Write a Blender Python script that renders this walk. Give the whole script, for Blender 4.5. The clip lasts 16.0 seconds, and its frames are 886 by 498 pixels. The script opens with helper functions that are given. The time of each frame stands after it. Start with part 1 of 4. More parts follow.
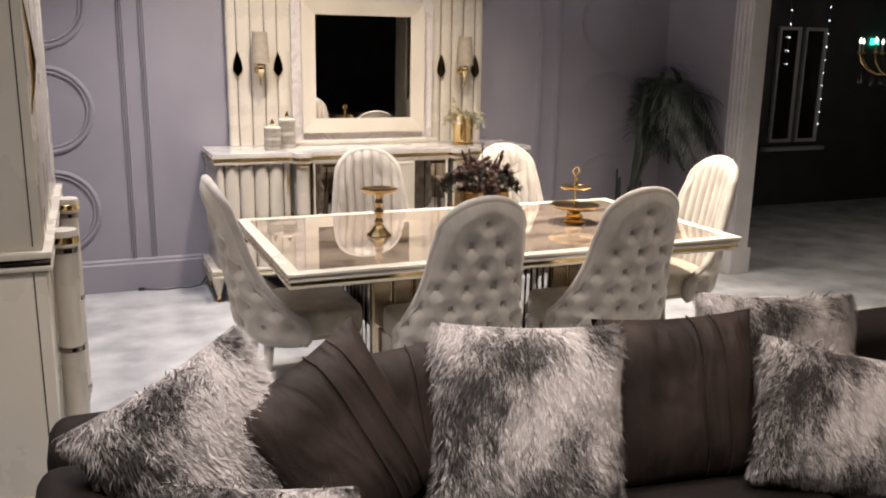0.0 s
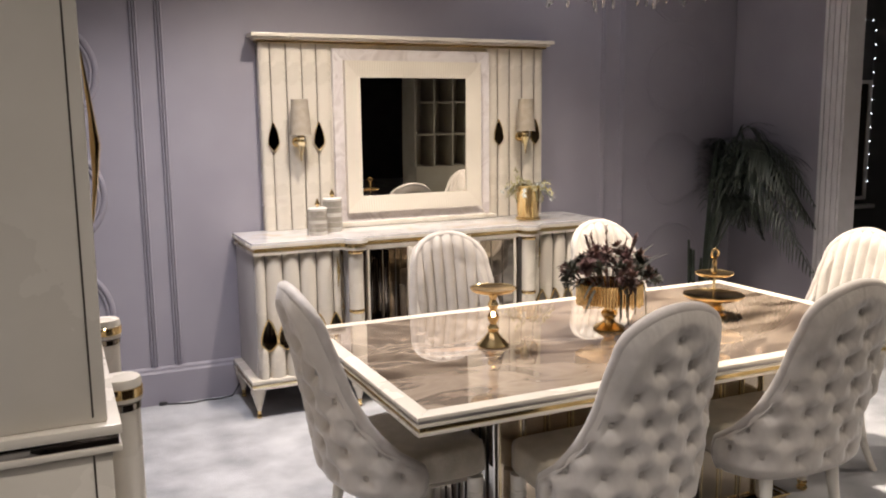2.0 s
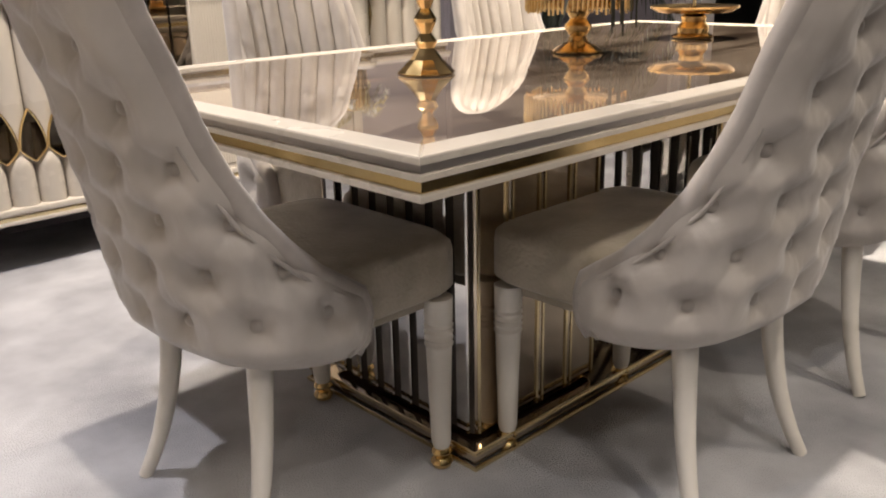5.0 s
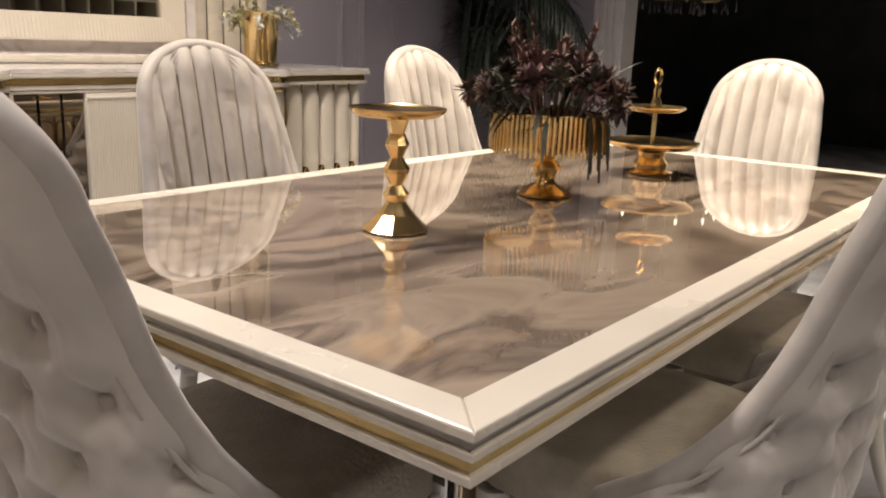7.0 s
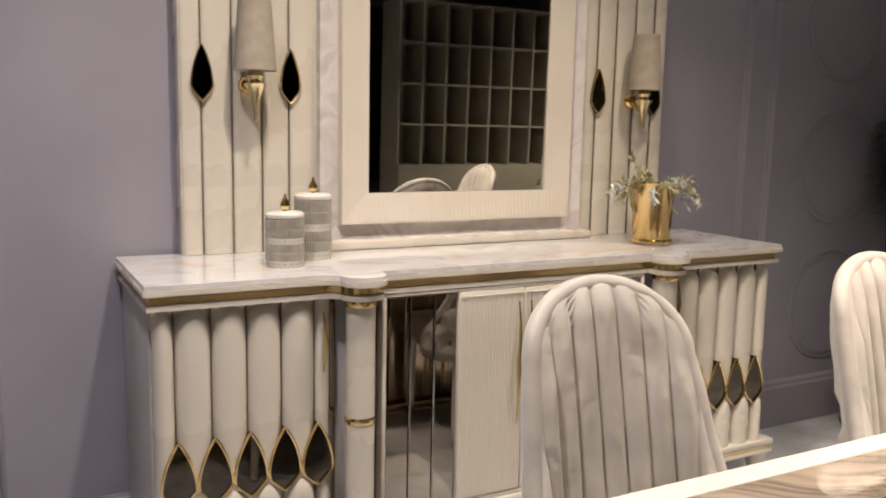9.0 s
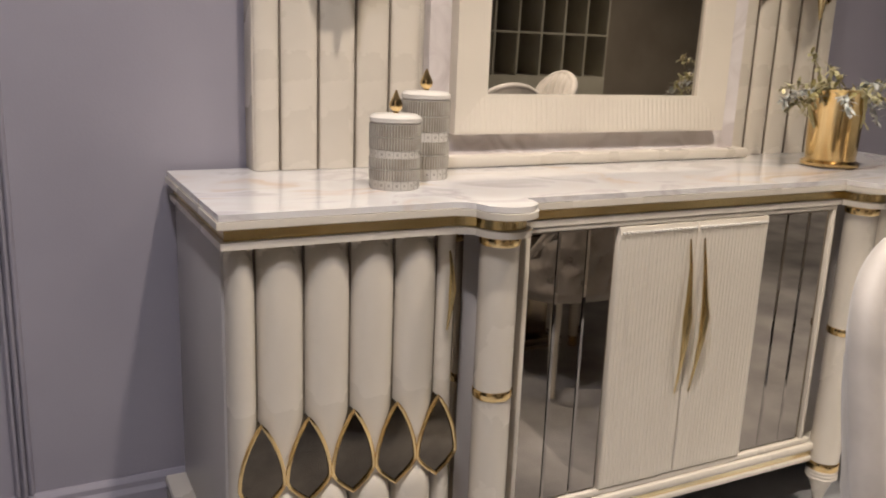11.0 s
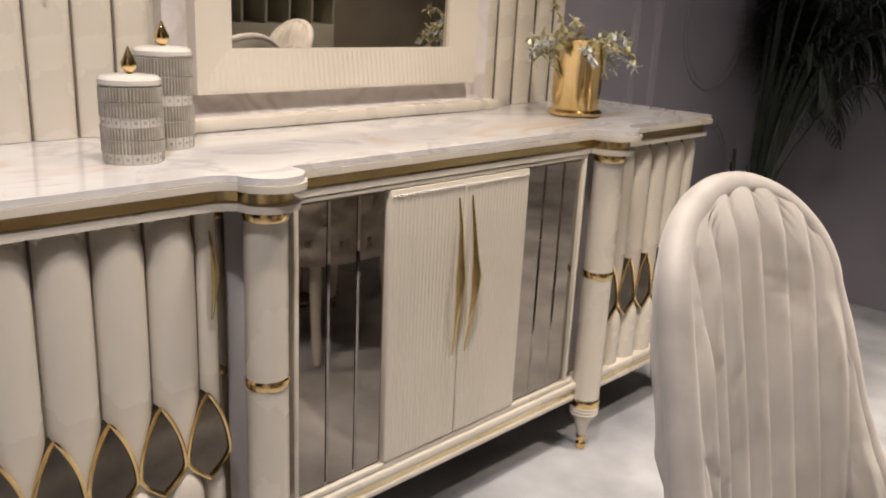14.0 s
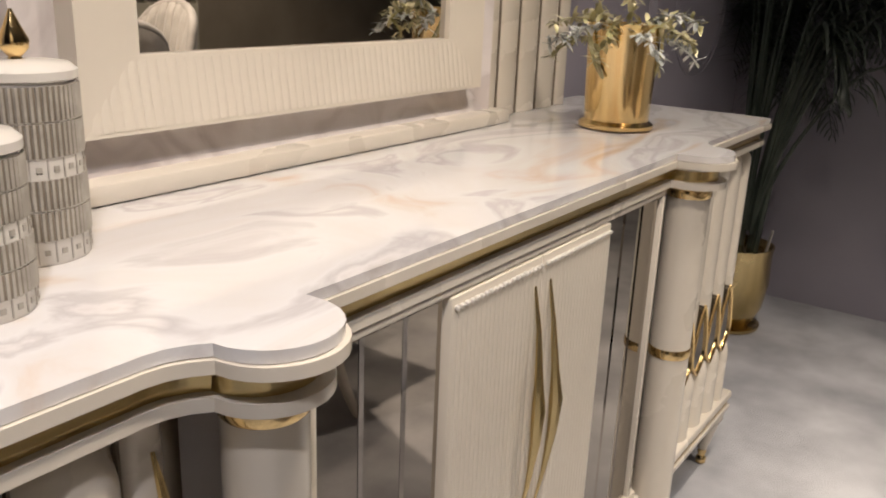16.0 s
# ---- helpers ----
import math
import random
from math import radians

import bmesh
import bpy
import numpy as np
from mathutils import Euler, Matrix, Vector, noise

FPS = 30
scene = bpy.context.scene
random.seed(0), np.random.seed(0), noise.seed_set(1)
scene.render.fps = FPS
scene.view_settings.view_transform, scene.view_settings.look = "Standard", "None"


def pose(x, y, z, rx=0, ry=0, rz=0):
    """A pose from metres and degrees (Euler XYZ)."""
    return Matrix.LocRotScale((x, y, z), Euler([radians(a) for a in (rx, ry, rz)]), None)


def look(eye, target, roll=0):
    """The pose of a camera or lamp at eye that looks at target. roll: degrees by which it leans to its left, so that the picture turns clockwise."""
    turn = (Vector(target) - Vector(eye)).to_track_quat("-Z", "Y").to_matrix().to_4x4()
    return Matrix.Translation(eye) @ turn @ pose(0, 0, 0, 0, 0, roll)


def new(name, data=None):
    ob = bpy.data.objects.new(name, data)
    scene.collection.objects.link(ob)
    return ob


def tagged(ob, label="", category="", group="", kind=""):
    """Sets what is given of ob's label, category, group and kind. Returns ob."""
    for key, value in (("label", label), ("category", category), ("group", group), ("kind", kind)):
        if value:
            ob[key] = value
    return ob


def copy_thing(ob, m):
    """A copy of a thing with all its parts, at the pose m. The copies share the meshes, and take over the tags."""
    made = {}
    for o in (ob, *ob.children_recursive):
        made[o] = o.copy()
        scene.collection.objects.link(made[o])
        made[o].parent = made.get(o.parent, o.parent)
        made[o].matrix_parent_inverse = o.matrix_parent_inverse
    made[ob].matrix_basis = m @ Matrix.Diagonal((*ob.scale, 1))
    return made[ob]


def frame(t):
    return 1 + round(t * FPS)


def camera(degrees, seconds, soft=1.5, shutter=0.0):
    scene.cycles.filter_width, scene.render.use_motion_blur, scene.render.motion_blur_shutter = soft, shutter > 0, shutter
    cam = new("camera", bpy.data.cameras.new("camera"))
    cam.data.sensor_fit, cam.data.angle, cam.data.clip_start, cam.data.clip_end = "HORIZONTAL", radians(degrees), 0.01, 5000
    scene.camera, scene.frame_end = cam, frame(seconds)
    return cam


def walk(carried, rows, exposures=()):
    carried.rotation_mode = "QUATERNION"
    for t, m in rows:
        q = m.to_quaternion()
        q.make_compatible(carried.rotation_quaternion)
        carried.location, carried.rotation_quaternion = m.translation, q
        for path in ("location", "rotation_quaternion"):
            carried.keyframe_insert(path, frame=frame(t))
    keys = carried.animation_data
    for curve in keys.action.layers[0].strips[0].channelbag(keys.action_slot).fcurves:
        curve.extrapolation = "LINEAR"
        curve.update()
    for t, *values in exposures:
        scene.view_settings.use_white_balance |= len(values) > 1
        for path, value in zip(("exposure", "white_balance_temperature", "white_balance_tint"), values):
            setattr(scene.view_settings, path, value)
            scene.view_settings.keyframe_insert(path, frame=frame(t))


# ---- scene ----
cam = camera(55.2, 16.0, 2.0)
EXPOSURE = 0.70
PATH = [
    (0, (0.362, 0.335, 1.598), (1.114, 2.133, 1.15), 0.9),
    (0.5, (0.317, 0.517, 1.649), (1.093, 2.319, 1.261), 0.4),
    (1, (0.32, 0.791, 1.666), (1.077, 2.617, 1.358), 0.1),
    (1.5, (0.224, 1.057, 1.654), (0.988, 2.883, 1.368), -0.7),
    (2, (0.136, 1.33, 1.606), (0.961, 3.126, 1.301), -0.7),
    (2.5, (0.152, 1.629, 1.492), (1.025, 3.391, 1.127), -0.0),
    (3, (0.159, 1.896, 1.418), (1.085, 3.614, 0.98), 0.2),
    (3.5, (0.15, 2.169, 1.282), (1.177, 3.809, 0.777), -0.4),
    (4, (0.147, 2.364, 1.179), (1.276, 3.905, 0.588), -1.6),
    (4.2, (0.182, 2.449, 1.118), (1.327, 3.97, 0.506), -1.7),
    (6.3, (0.49, 2.925, 0.938), (2.065, 4.025, 0.381), 0.8),
    (6.5, (0.486, 2.943, 0.97), (2.069, 4.042, 0.434), 1.0),
    (7, (0.459, 3.058, 1.102), (1.988, 4.254, 0.623), 2.2),
    (7.5, (0.487, 3.193, 1.224), (1.853, 4.587, 0.786), 1.5),
    (8, (0.616, 3.327, 1.28), (1.76, 4.918, 0.878), 1.1),
    (8.5, (0.703, 3.44, 1.337), (1.697, 5.144, 1.005), 1.2),
    (8.7, (0.743, 3.504, 1.365), (1.697, 5.239, 1.08), 0.9),
    (10.8, (0.723, 4.225, 1.299), (1.618, 5.971, 0.911), 2.3),
    (11, (0.747, 4.284, 1.272), (1.641, 6.009, 0.797), 2.2),
    (11.5, (0.701, 4.396, 1.192), (1.685, 6.049, 0.643), 1.8),
    (12, (0.71, 4.433, 1.149), (1.758, 6.018, 0.525), 1.7),
    (12.5, (0.741, 4.458, 1.113), (1.887, 5.946, 0.427), 2.6),
    (13, (0.75, 4.448, 1.136), (1.996, 5.855, 0.453), 4.1),
    (13.5, (0.76, 4.421, 1.186), (2.083, 5.781, 0.553), 4.4),
    (14, (0.777, 4.444, 1.277), (2.152, 5.782, 0.712), 2.8),
    (14.5, (0.839, 4.592, 1.317), (2.254, 5.911, 0.812), 1.4),
    (15, (0.908, 4.809, 1.295), (2.342, 6.116, 0.809), 1.4),
    (15.5, (1.008, 5.065, 1.262), (2.496, 6.291, 0.733), 1.7),
    (16, (1.145, 5.204, 1.253), (2.714, 6.288, 0.65), 2.3),
]
walk(cam, [(t, look(eye, target, roll)) for t, eye, target, roll in PATH], [(t, EXPOSURE + stops, kelvin, 10) for t, stops, kelvin in ((0.0, 0.47, 6330), (2.5, 0.47, 6230), (4.0, 0.28, 6400), (6.5, 0.50, 6540), (7.0, 0.12, 6570), (8.5, 0.08, 6500), (11.0, -0.04, 6330), (12.0, 0.11, 6330), (14.0, 0.0, 6330), (16.0, -0.08, 6380))])

# ---- world and lamps ----
world = bpy.data.worlds.new("world")
world.use_nodes = True
world.node_tree.nodes["Background"].inputs[0].default_value = (0.5, 0.52, 0.6, 1)
world.node_tree.nodes["Background"].inputs[1].default_value = 0.01
scene.world = world

WARM = (1.0, 0.855, 0.705)
SOFT = (1.0, 0.90, 0.81)
COOL = (0.97, 0.91, 0.93)
CEILING = 3.2
# x, y, watts, cone in degrees, colour
DOWNLIGHTS = [
    (0.70, 4.78, 106, 124, COOL),
    (1.50, 5.06, 112, 130, WARM),
    (2.62, 5.02, 104, 104, WARM),
    (1.05, 2.10, 48, 96, SOFT),
    (2.50, 2.20, 58, 98, WARM),
    (3.08, 4.10, 330, 78, WARM),
    (0.34, 3.30, 34, 104, COOL),
    (0.00, 2.00, 48, 112, SOFT),
    (0.60, 0.90, 92, 115, SOFT),
    (2.20, 0.60, 40, 125, WARM),
    # Fill added to brighten the partition and dark showroom; no known fixture.
    (6.50, 2.30, 190, 130, WARM),
    # Weak wide fill, added to lift the upper right wall.
    (3.20, 5.50, 9, 168, COOL),
]


# ---- materials ----
def material(name, base=(0.8, 0.8, 0.8), rough=0.5, metal=0.0, base2=None, scale=5.0, detail=6.0, bump=0.0, bump_scale=60.0,
             rough2=None, sheen=0.0, coat=0.0, stretch=(1, 1, 1), contrast=(0.35, 0.65)):
    m = bpy.data.materials.new(name)
    m.use_nodes = True
    nt = m.node_tree
    b = nt.nodes["Principled BSDF"]
    b.inputs["Base Color"].default_value = (*base, 1)
    b.inputs["Roughness"].default_value = rough
    b.inputs["Metallic"].default_value = metal
    b.inputs["Sheen Weight"].default_value = sheen
    b.inputs["Coat Weight"].default_value = coat
    b.inputs["Coat Roughness"].default_value = 0.05
    co = nt.nodes.new("ShaderNodeTexCoord")
    mp = nt.nodes.new("ShaderNodeMapping")
    mp.inputs["Scale"].default_value = stretch
    nt.links.new(co.outputs["Object"], mp.inputs["Vector"])
    if base2 or rough2 is not None:
        n = nt.nodes.new("ShaderNodeTexNoise")
        n.inputs["Scale"].default_value, n.inputs["Detail"].default_value = scale, detail
        nt.links.new(mp.outputs[0], n.inputs["Vector"])
        r = nt.nodes.new("ShaderNodeValToRGB")
        r.color_ramp.elements[0].position, r.color_ramp.elements[1].position = contrast
        r.color_ramp.elements[0].color = (*base, 1)
        r.color_ramp.elements[1].color = (*(base2 or base), 1)
        nt.links.new(n.outputs["Fac"], r.inputs[0])
        nt.links.new(r.outputs[0], b.inputs["Base Color"])
        if rough2 is not None:
            mr = nt.nodes.new("ShaderNodeMapRange")
            mr.inputs["From Min"].default_value, mr.inputs["From Max"].default_value = contrast
            mr.inputs["To Min"].default_value, mr.inputs["To Max"].default_value = rough, rough2
            nt.links.new(n.outputs["Fac"], mr.inputs["Value"])
            nt.links.new(mr.outputs[0], b.inputs["Roughness"])
    if bump:
        n2 = nt.nodes.new("ShaderNodeTexNoise")
        n2.inputs["Scale"].default_value, n2.inputs["Detail"].default_value = bump_scale, 4
        nt.links.new(mp.outputs[0], n2.inputs["Vector"])
        bp = nt.nodes.new("ShaderNodeBump")
        bp.inputs["Strength"].default_value, bp.inputs["Distance"].default_value = bump, 0.01
        nt.links.new(n2.outputs["Fac"], bp.inputs["Height"])
        nt.links.new(bp.outputs[0], b.inputs["Normal"])
    return m


def marble(name, stops, scale, distortion, stretch=(1, 1, 1), rough=0.08, coat=0.0, warp=1.2, turn=0.0):
    """Veined stone: noise, warped by a slower noise, through a ramp of (position, colour)."""
    m = bpy.data.materials.new(name)
    m.use_nodes = True
    nt = m.node_tree
    b = nt.nodes["Principled BSDF"]
    b.inputs["Roughness"].default_value = rough
    b.inputs["Coat Weight"].default_value = coat
    b.inputs["Coat Roughness"].default_value = 0.02
    co = nt.nodes.new("ShaderNodeTexCoord")
    mp = nt.nodes.new("ShaderNodeMapping")
    mp.inputs["Scale"].default_value = stretch
    mp.inputs["Rotation"].default_value = (0, 0, radians(turn))
    nt.links.new(co.outputs["Object"], mp.inputs["Vector"])
    slow = nt.nodes.new("ShaderNodeTexNoise")
    slow.inputs["Scale"].default_value, slow.inputs["Detail"].default_value = scale * 0.5, 3
    nt.links.new(mp.outputs[0], slow.inputs["Vector"])
    mix = nt.nodes.new("ShaderNodeVectorMath")
    mix.operation = "MULTIPLY_ADD"
    mix.inputs[1].default_value = (warp, warp, warp)
    nt.links.new(slow.outputs["Color"], mix.inputs[0])
    nt.links.new(mp.outputs[0], mix.inputs[2])
    n = nt.nodes.new("ShaderNodeTexNoise")
    n.inputs["Scale"].default_value, n.inputs["Detail"].default_value = scale, 8
    n.inputs["Distortion"].default_value = distortion
    nt.links.new(mix.outputs[0], n.inputs["Vector"])
    r = nt.nodes.new("ShaderNodeValToRGB")
    e = r.color_ramp.elements
    while len(e) < len(stops):
        e.new(0.5)
    for k, (p, c) in enumerate(stops):
        e[k].position, e[k].color = p, (*c, 1)
    nt.links.new(n.outputs["Fac"], r.inputs[0])
    nt.links.new(r.outputs[0], b.inputs["Base Color"])
    return m


def glowing(name, colour, strength):
    m = bpy.data.materials.new(name)
    m.use_nodes = True
    b = m.node_tree.nodes["Principled BSDF"]
    b.inputs["Base Color"].default_value = (*colour, 1)
    b.inputs["Emission Color"].default_value = (*colour, 1)
    b.inputs["Emission Strength"].default_value = strength
    return m


WALL = material("wall_paint", (0.275, 0.258, 0.302), 0.55, base2=(0.305, 0.288, 0.332), scale=2.5, bump=0.05, bump_scale=180)
DARKWALL = material("dark_paint", (0.06, 0.056, 0.06), 0.5, base2=(0.085, 0.08, 0.083), scale=3)
BACKWALL = material("taupe_paint", (0.18, 0.15, 0.115), 0.6, base2=(0.23, 0.195, 0.15), scale=2)
PLASTER = material("ceiling_paint", (0.20, 0.195, 0.20), 0.8, base2=(0.24, 0.235, 0.24), scale=3)
PILASTER = material("pilaster_paint", (0.55, 0.53, 0.54), 0.5, base2=(0.62, 0.60, 0.61), scale=6)
CARPET = material("carpet", (0.32, 0.325, 0.35), 0.95, base2=(0.66, 0.665, 0.69), scale=3.2, detail=14, bump=0.9, bump_scale=240, sheen=0.05, contrast=(0.30, 0.68))
CREAM = material("cream_lacquer", (0.60, 0.55, 0.468), 0.22, base2=(0.66, 0.605, 0.52), scale=3, rough2=0.34, coat=0.2)
CREAMMAT = material("cream_ribbed_lacquer", (0.61, 0.555, 0.47), 0.4, base2=(0.655, 0.60, 0.51), scale=4)
# Grey lacquer, toned down to carry the shade on end panels and cove.
SHADEDGREY = material("shaded_grey_lacquer", (0.42, 0.395, 0.385), 0.3, base2=(0.46, 0.435, 0.42), scale=3)
GOLD = material("polished_gold", (0.76, 0.54, 0.24), 0.10, 1.0, base2=(0.84, 0.63, 0.32), scale=12, rough2=0.2)
BANDGOLD = material("satin_gold_band", (0.56, 0.42, 0.19), 0.18, 1.0, base2=(0.66, 0.52, 0.27), scale=6, rough2=0.28)
PALEGOLD = material("pale_gold", (0.74, 0.60, 0.34), 0.16, 1.0, base2=(0.82, 0.70, 0.45), scale=10, rough2=0.26)
SMOKE = material("smoked_mirror", (0.28, 0.25, 0.215), 0.012, 1.0, base2=(0.34, 0.305, 0.265), scale=3, rough2=0.03)
BLACKGLASS = material("dark_glass", (0.10, 0.086, 0.068), 0.03, 1.0, base2=(0.13, 0.112, 0.09), scale=20)
MIRROR = material("mirror_glass", (0.62, 0.60, 0.57), 0.015, 1.0)
BRONZE = material("bronze_mirror", (0.50, 0.42, 0.33), 0.07, 1.0, base2=(0.56, 0.475, 0.375), scale=3, rough2=0.12)
JOINT = material("shadow_joint", (0.17, 0.14, 0.105), 0.7, base2=(0.22, 0.185, 0.14), scale=9)
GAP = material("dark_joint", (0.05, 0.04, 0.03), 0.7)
VELVET = material("beige_velvet", (0.42, 0.385, 0.345), 0.34, base2=(0.53, 0.488, 0.44), scale=7, bump=0.10, bump_scale=500, rough2=0.46, sheen=0.25)
SEATVELVET = material("seat_velvet", (0.37, 0.325, 0.245), 0.34, base2=(0.50, 0.445, 0.355), scale=14, bump=0.3, bump_scale=120, sheen=0.3)
PIPING = material("velvet_piping", (0.37, 0.335, 0.30), 0.6, base2=(0.44, 0.40, 0.36), scale=20, sheen=0.4)
LEGWHITE = material("leg_lacquer", (0.70, 0.66, 0.59), 0.3, base2=(0.76, 0.72, 0.65), scale=8)
BROWN = material("brown_velvet", (0.020, 0.0138, 0.012), 0.6, base2=(0.046, 0.032, 0.028), scale=6, bump=0.25, bump_scale=300)
SOFAFABRIC = material("sofa_fabric", (0.009, 0.006, 0.005), 0.75, base2=(0.015, 0.0105, 0.009), scale=8, bump=0.2, bump_scale=400)
FUR = material("grey_fur", (0.03, 0.023, 0.022), 0.7, base2=(0.62, 0.56, 0.55), scale=5.5, detail=4, sheen=0.1, stretch=(1.4, 1, 0.8), contrast=(0.41, 0.60))
TABLETOP = marble("brown_marble", [(0.28, (0.039, 0.027, 0.019)), (0.39, (0.130, 0.096, 0.070)), (0.46, (0.260, 0.202, 0.150)), (0.52, (0.351, 0.280, 0.215)), (0.57, (0.156, 0.121, 0.092)), (0.64, (0.377, 0.290, 0.218)), (0.76, (0.468, 0.293, 0.176))],
                  1.5, 1.5, (0.7, 1.8, 1), 0.03, 1.0, 1.2, 8)
TOPMARBLE = marble("white_marble", [(0.27, (0.54, 0.39, 0.28)), (0.37, (0.62, 0.535, 0.47)), (0.44, (0.645, 0.62, 0.605)), (0.55, (0.67, 0.66, 0.66)), (0.605, (0.525, 0.50, 0.505)), (0.645, (0.66, 0.64, 0.635)), (0.73, (0.48, 0.44, 0.425))],
                   2.4, 1.8, (0.8, 1.5, 1), 0.10, 0.35, 1.0, 20)
ROSEMARBLE = marble("rose_marble", [(0.3, (0.47, 0.42, 0.41)), (0.45, (0.63, 0.585, 0.57)), (0.55, (0.68, 0.64, 0.63)), (0.65, (0.54, 0.49, 0.48))], 4.0, 1.0, rough=0.12)
SHADE = material("lampshade_fabric", (0.31, 0.265, 0.205), 0.85, base2=(0.36, 0.31, 0.25), scale=30, bump=0.2, bump_scale=500)
PALM = material("palm_leaf", (0.014, 0.021, 0.015), 0.45, base2=(0.052, 0.064, 0.048), scale=7)
DRYLEAF = material("dried_flower", (0.04, 0.022, 0.018), 0.8, base2=(0.16, 0.085, 0.07), scale=14)
DRYPINK = material("dusky_pink_flower", (0.09, 0.05, 0.05), 0.8, base2=(0.24, 0.14, 0.135), scale=20)
DRYGREEN = material("dried_foliage", (0.03, 0.032, 0.024), 0.8, base2=(0.07, 0.07, 0.05), scale=14)
LEAFGOLD = material("pale_gilded_leaf", (0.34, 0.31, 0.13), 0.4, 0.25, base2=(0.58, 0.54, 0.36), scale=20)
FROSTLEAF = material("frosted_leaf", (0.34, 0.36, 0.34), 0.7, base2=(0.66, 0.68, 0.66), scale=30)
CERAMIC = material("white_ceramic", (0.60, 0.57, 0.52), 0.25, base2=(0.66, 0.63, 0.58), scale=10)
GREYRIB = material("grey_fine_ribs", (0.30, 0.275, 0.235), 0.3, base2=(0.42, 0.39, 0.34), scale=40)
CRYSTAL = material("crystal", (0.75, 0.75, 0.78), 0.05, 0.0, coat=1.0)
CRYSTAL.node_tree.nodes["Principled BSDF"].inputs["Transmission Weight"].default_value = 0.85
BLACKPLASTIC = material("black_plastic", (0.02, 0.02, 0.022), 0.45, base2=(0.03, 0.03, 0.032), scale=20)
SHELFPAINT = material("shelf_paint", (0.40, 0.37, 0.29), 0.5, base2=(0.45, 0.42, 0.34), scale=4)
BULB = glowing("lamp_glow", (1.0, 0.86, 0.66), 12.0)
DIMBULB = glowing("faint_lamp_glow", (1.0, 0.9, 0.72), 1.2)
PINLIGHT = glowing("pin_light", (0.9, 0.95, 1.0), 2.0)
GREENSIGN = glowing("green_sign_glow", (0.05, 0.7, 0.4), 1.5)


def folds(mat, scale, strength, stretch):
    """Adds soft cloth folds to a fabric's relief."""
    nt = mat.node_tree
    co = nt.nodes.new("ShaderNodeTexCoord")
    mp = nt.nodes.new("ShaderNodeMapping")
    mp.inputs["Scale"].default_value, mp.inputs["Rotation"].default_value = stretch, (0, 0.6, 0)
    n = nt.nodes.new("ShaderNodeTexNoise")
    n.inputs["Scale"].default_value, n.inputs["Detail"].default_value, n.inputs["Distortion"].default_value = scale, 2, 0.6
    bp = nt.nodes.new("ShaderNodeBump")
    bp.inputs["Strength"].default_value, bp.inputs["Distance"].default_value = strength, 0.03
    nt.links.new(co.outputs["Object"], mp.inputs["Vector"])
    nt.links.new(mp.outputs[0], n.inputs["Vector"])
    nt.links.new(n.outputs["Fac"], bp.inputs["Height"])
    b = nt.nodes["Principled BSDF"]
    if b.inputs["Normal"].is_linked:
        nt.links.new(b.inputs["Normal"].links[0].from_socket, bp.inputs["Normal"])
    nt.links.new(bp.outputs[0], b.inputs["Normal"])


def strand_variation(mat, amount):
    """Lets every strand of a pile take a lighter or darker tone of its own."""
    nt = mat.node_tree
    tone = [n for n in nt.nodes if n.type == "VALTORGB"][0]
    source = tone.inputs[0].links[0].from_socket
    geo = nt.nodes.new("ShaderNodeNewGeometry")
    scaled = nt.nodes.new("ShaderNodeMath")
    scaled.operation = "MULTIPLY_ADD"
    scaled.inputs[1].default_value, scaled.inputs[2].default_value = amount, -amount / 2
    total = nt.nodes.new("ShaderNodeMath")
    nt.links.new(geo.outputs["Random Per Island"], scaled.inputs[0])
    nt.links.new(scaled.outputs[0], total.inputs[0])
    nt.links.new(source, total.inputs[1])
    nt.links.new(total.outputs[0], tone.inputs[0])


strand_variation(FUR, 0.17)
folds(BROWN, 6.0, 0.8, (2.2, 1, 0.6))
folds(SOFAFABRIC, 4.0, 0.5, (1, 1, 1))
folds(VELVET, 15.0, 0.30, (1, 1, 0.55))
for fabric in (BROWN, SOFAFABRIC):
    fabric.node_tree.nodes["Principled BSDF"].inputs["Specular IOR Level"].default_value = 0.2


# ---- mesh helpers ----
def finish(bm, smooth):
    bmesh.ops.recalc_face_normals(bm, faces=bm.faces)
    if smooth:
        for f in bm.faces:
            f.smooth = True


def part(name, bm, mat, parent=None, label="", smooth=True, angle=40, at=None):
    """Links a bmesh as one mesh object under a thing or part."""
    finish(bm, smooth)
    me = bpy.data.meshes.new(name)
    bm.to_mesh(me)
    bm.free()
    me.materials.append(mat)
    if smooth:
        me.set_sharp_from_angle(angle=radians(angle))
    ob = new(name, me)
    ob.parent = parent
    if at is not None:
        ob.matrix_basis = at
    if label:
        ob["label"] = label
    return ob


def shared(name, me, parent, at, label=""):
    """Another object on a mesh that already exists."""
    ob = new(name, me)
    ob.parent, ob.matrix_basis = parent, at
    if label:
        ob["label"] = label
    return ob


def thing(name, at, label, category, group="", kind=""):
    ob = new(name)
    ob.empty_display_size = 0.05
    ob.matrix_basis = at
    return tagged(ob, label, category, group, kind)


def box(x0, x1, y0, y1, z0, z1, bevel=0.004, segments=2, bm=None):
    bm = bm or bmesh.new()
    made = bmesh.ops.create_cube(bm, size=1.0)["verts"]
    for v in made:
        v.co = Vector(((x0 + x1) / 2 + v.co.x * (x1 - x0), (y0 + y1) / 2 + v.co.y * (y1 - y0), (z0 + z1) / 2 + v.co.z * (z1 - z0)))
    if bevel:
        edges = list({e for v in made for e in v.link_edges})
        bmesh.ops.bevel(bm, geom=edges, offset=bevel, segments=segments, profile=0.5, affect="EDGES")
    return bm


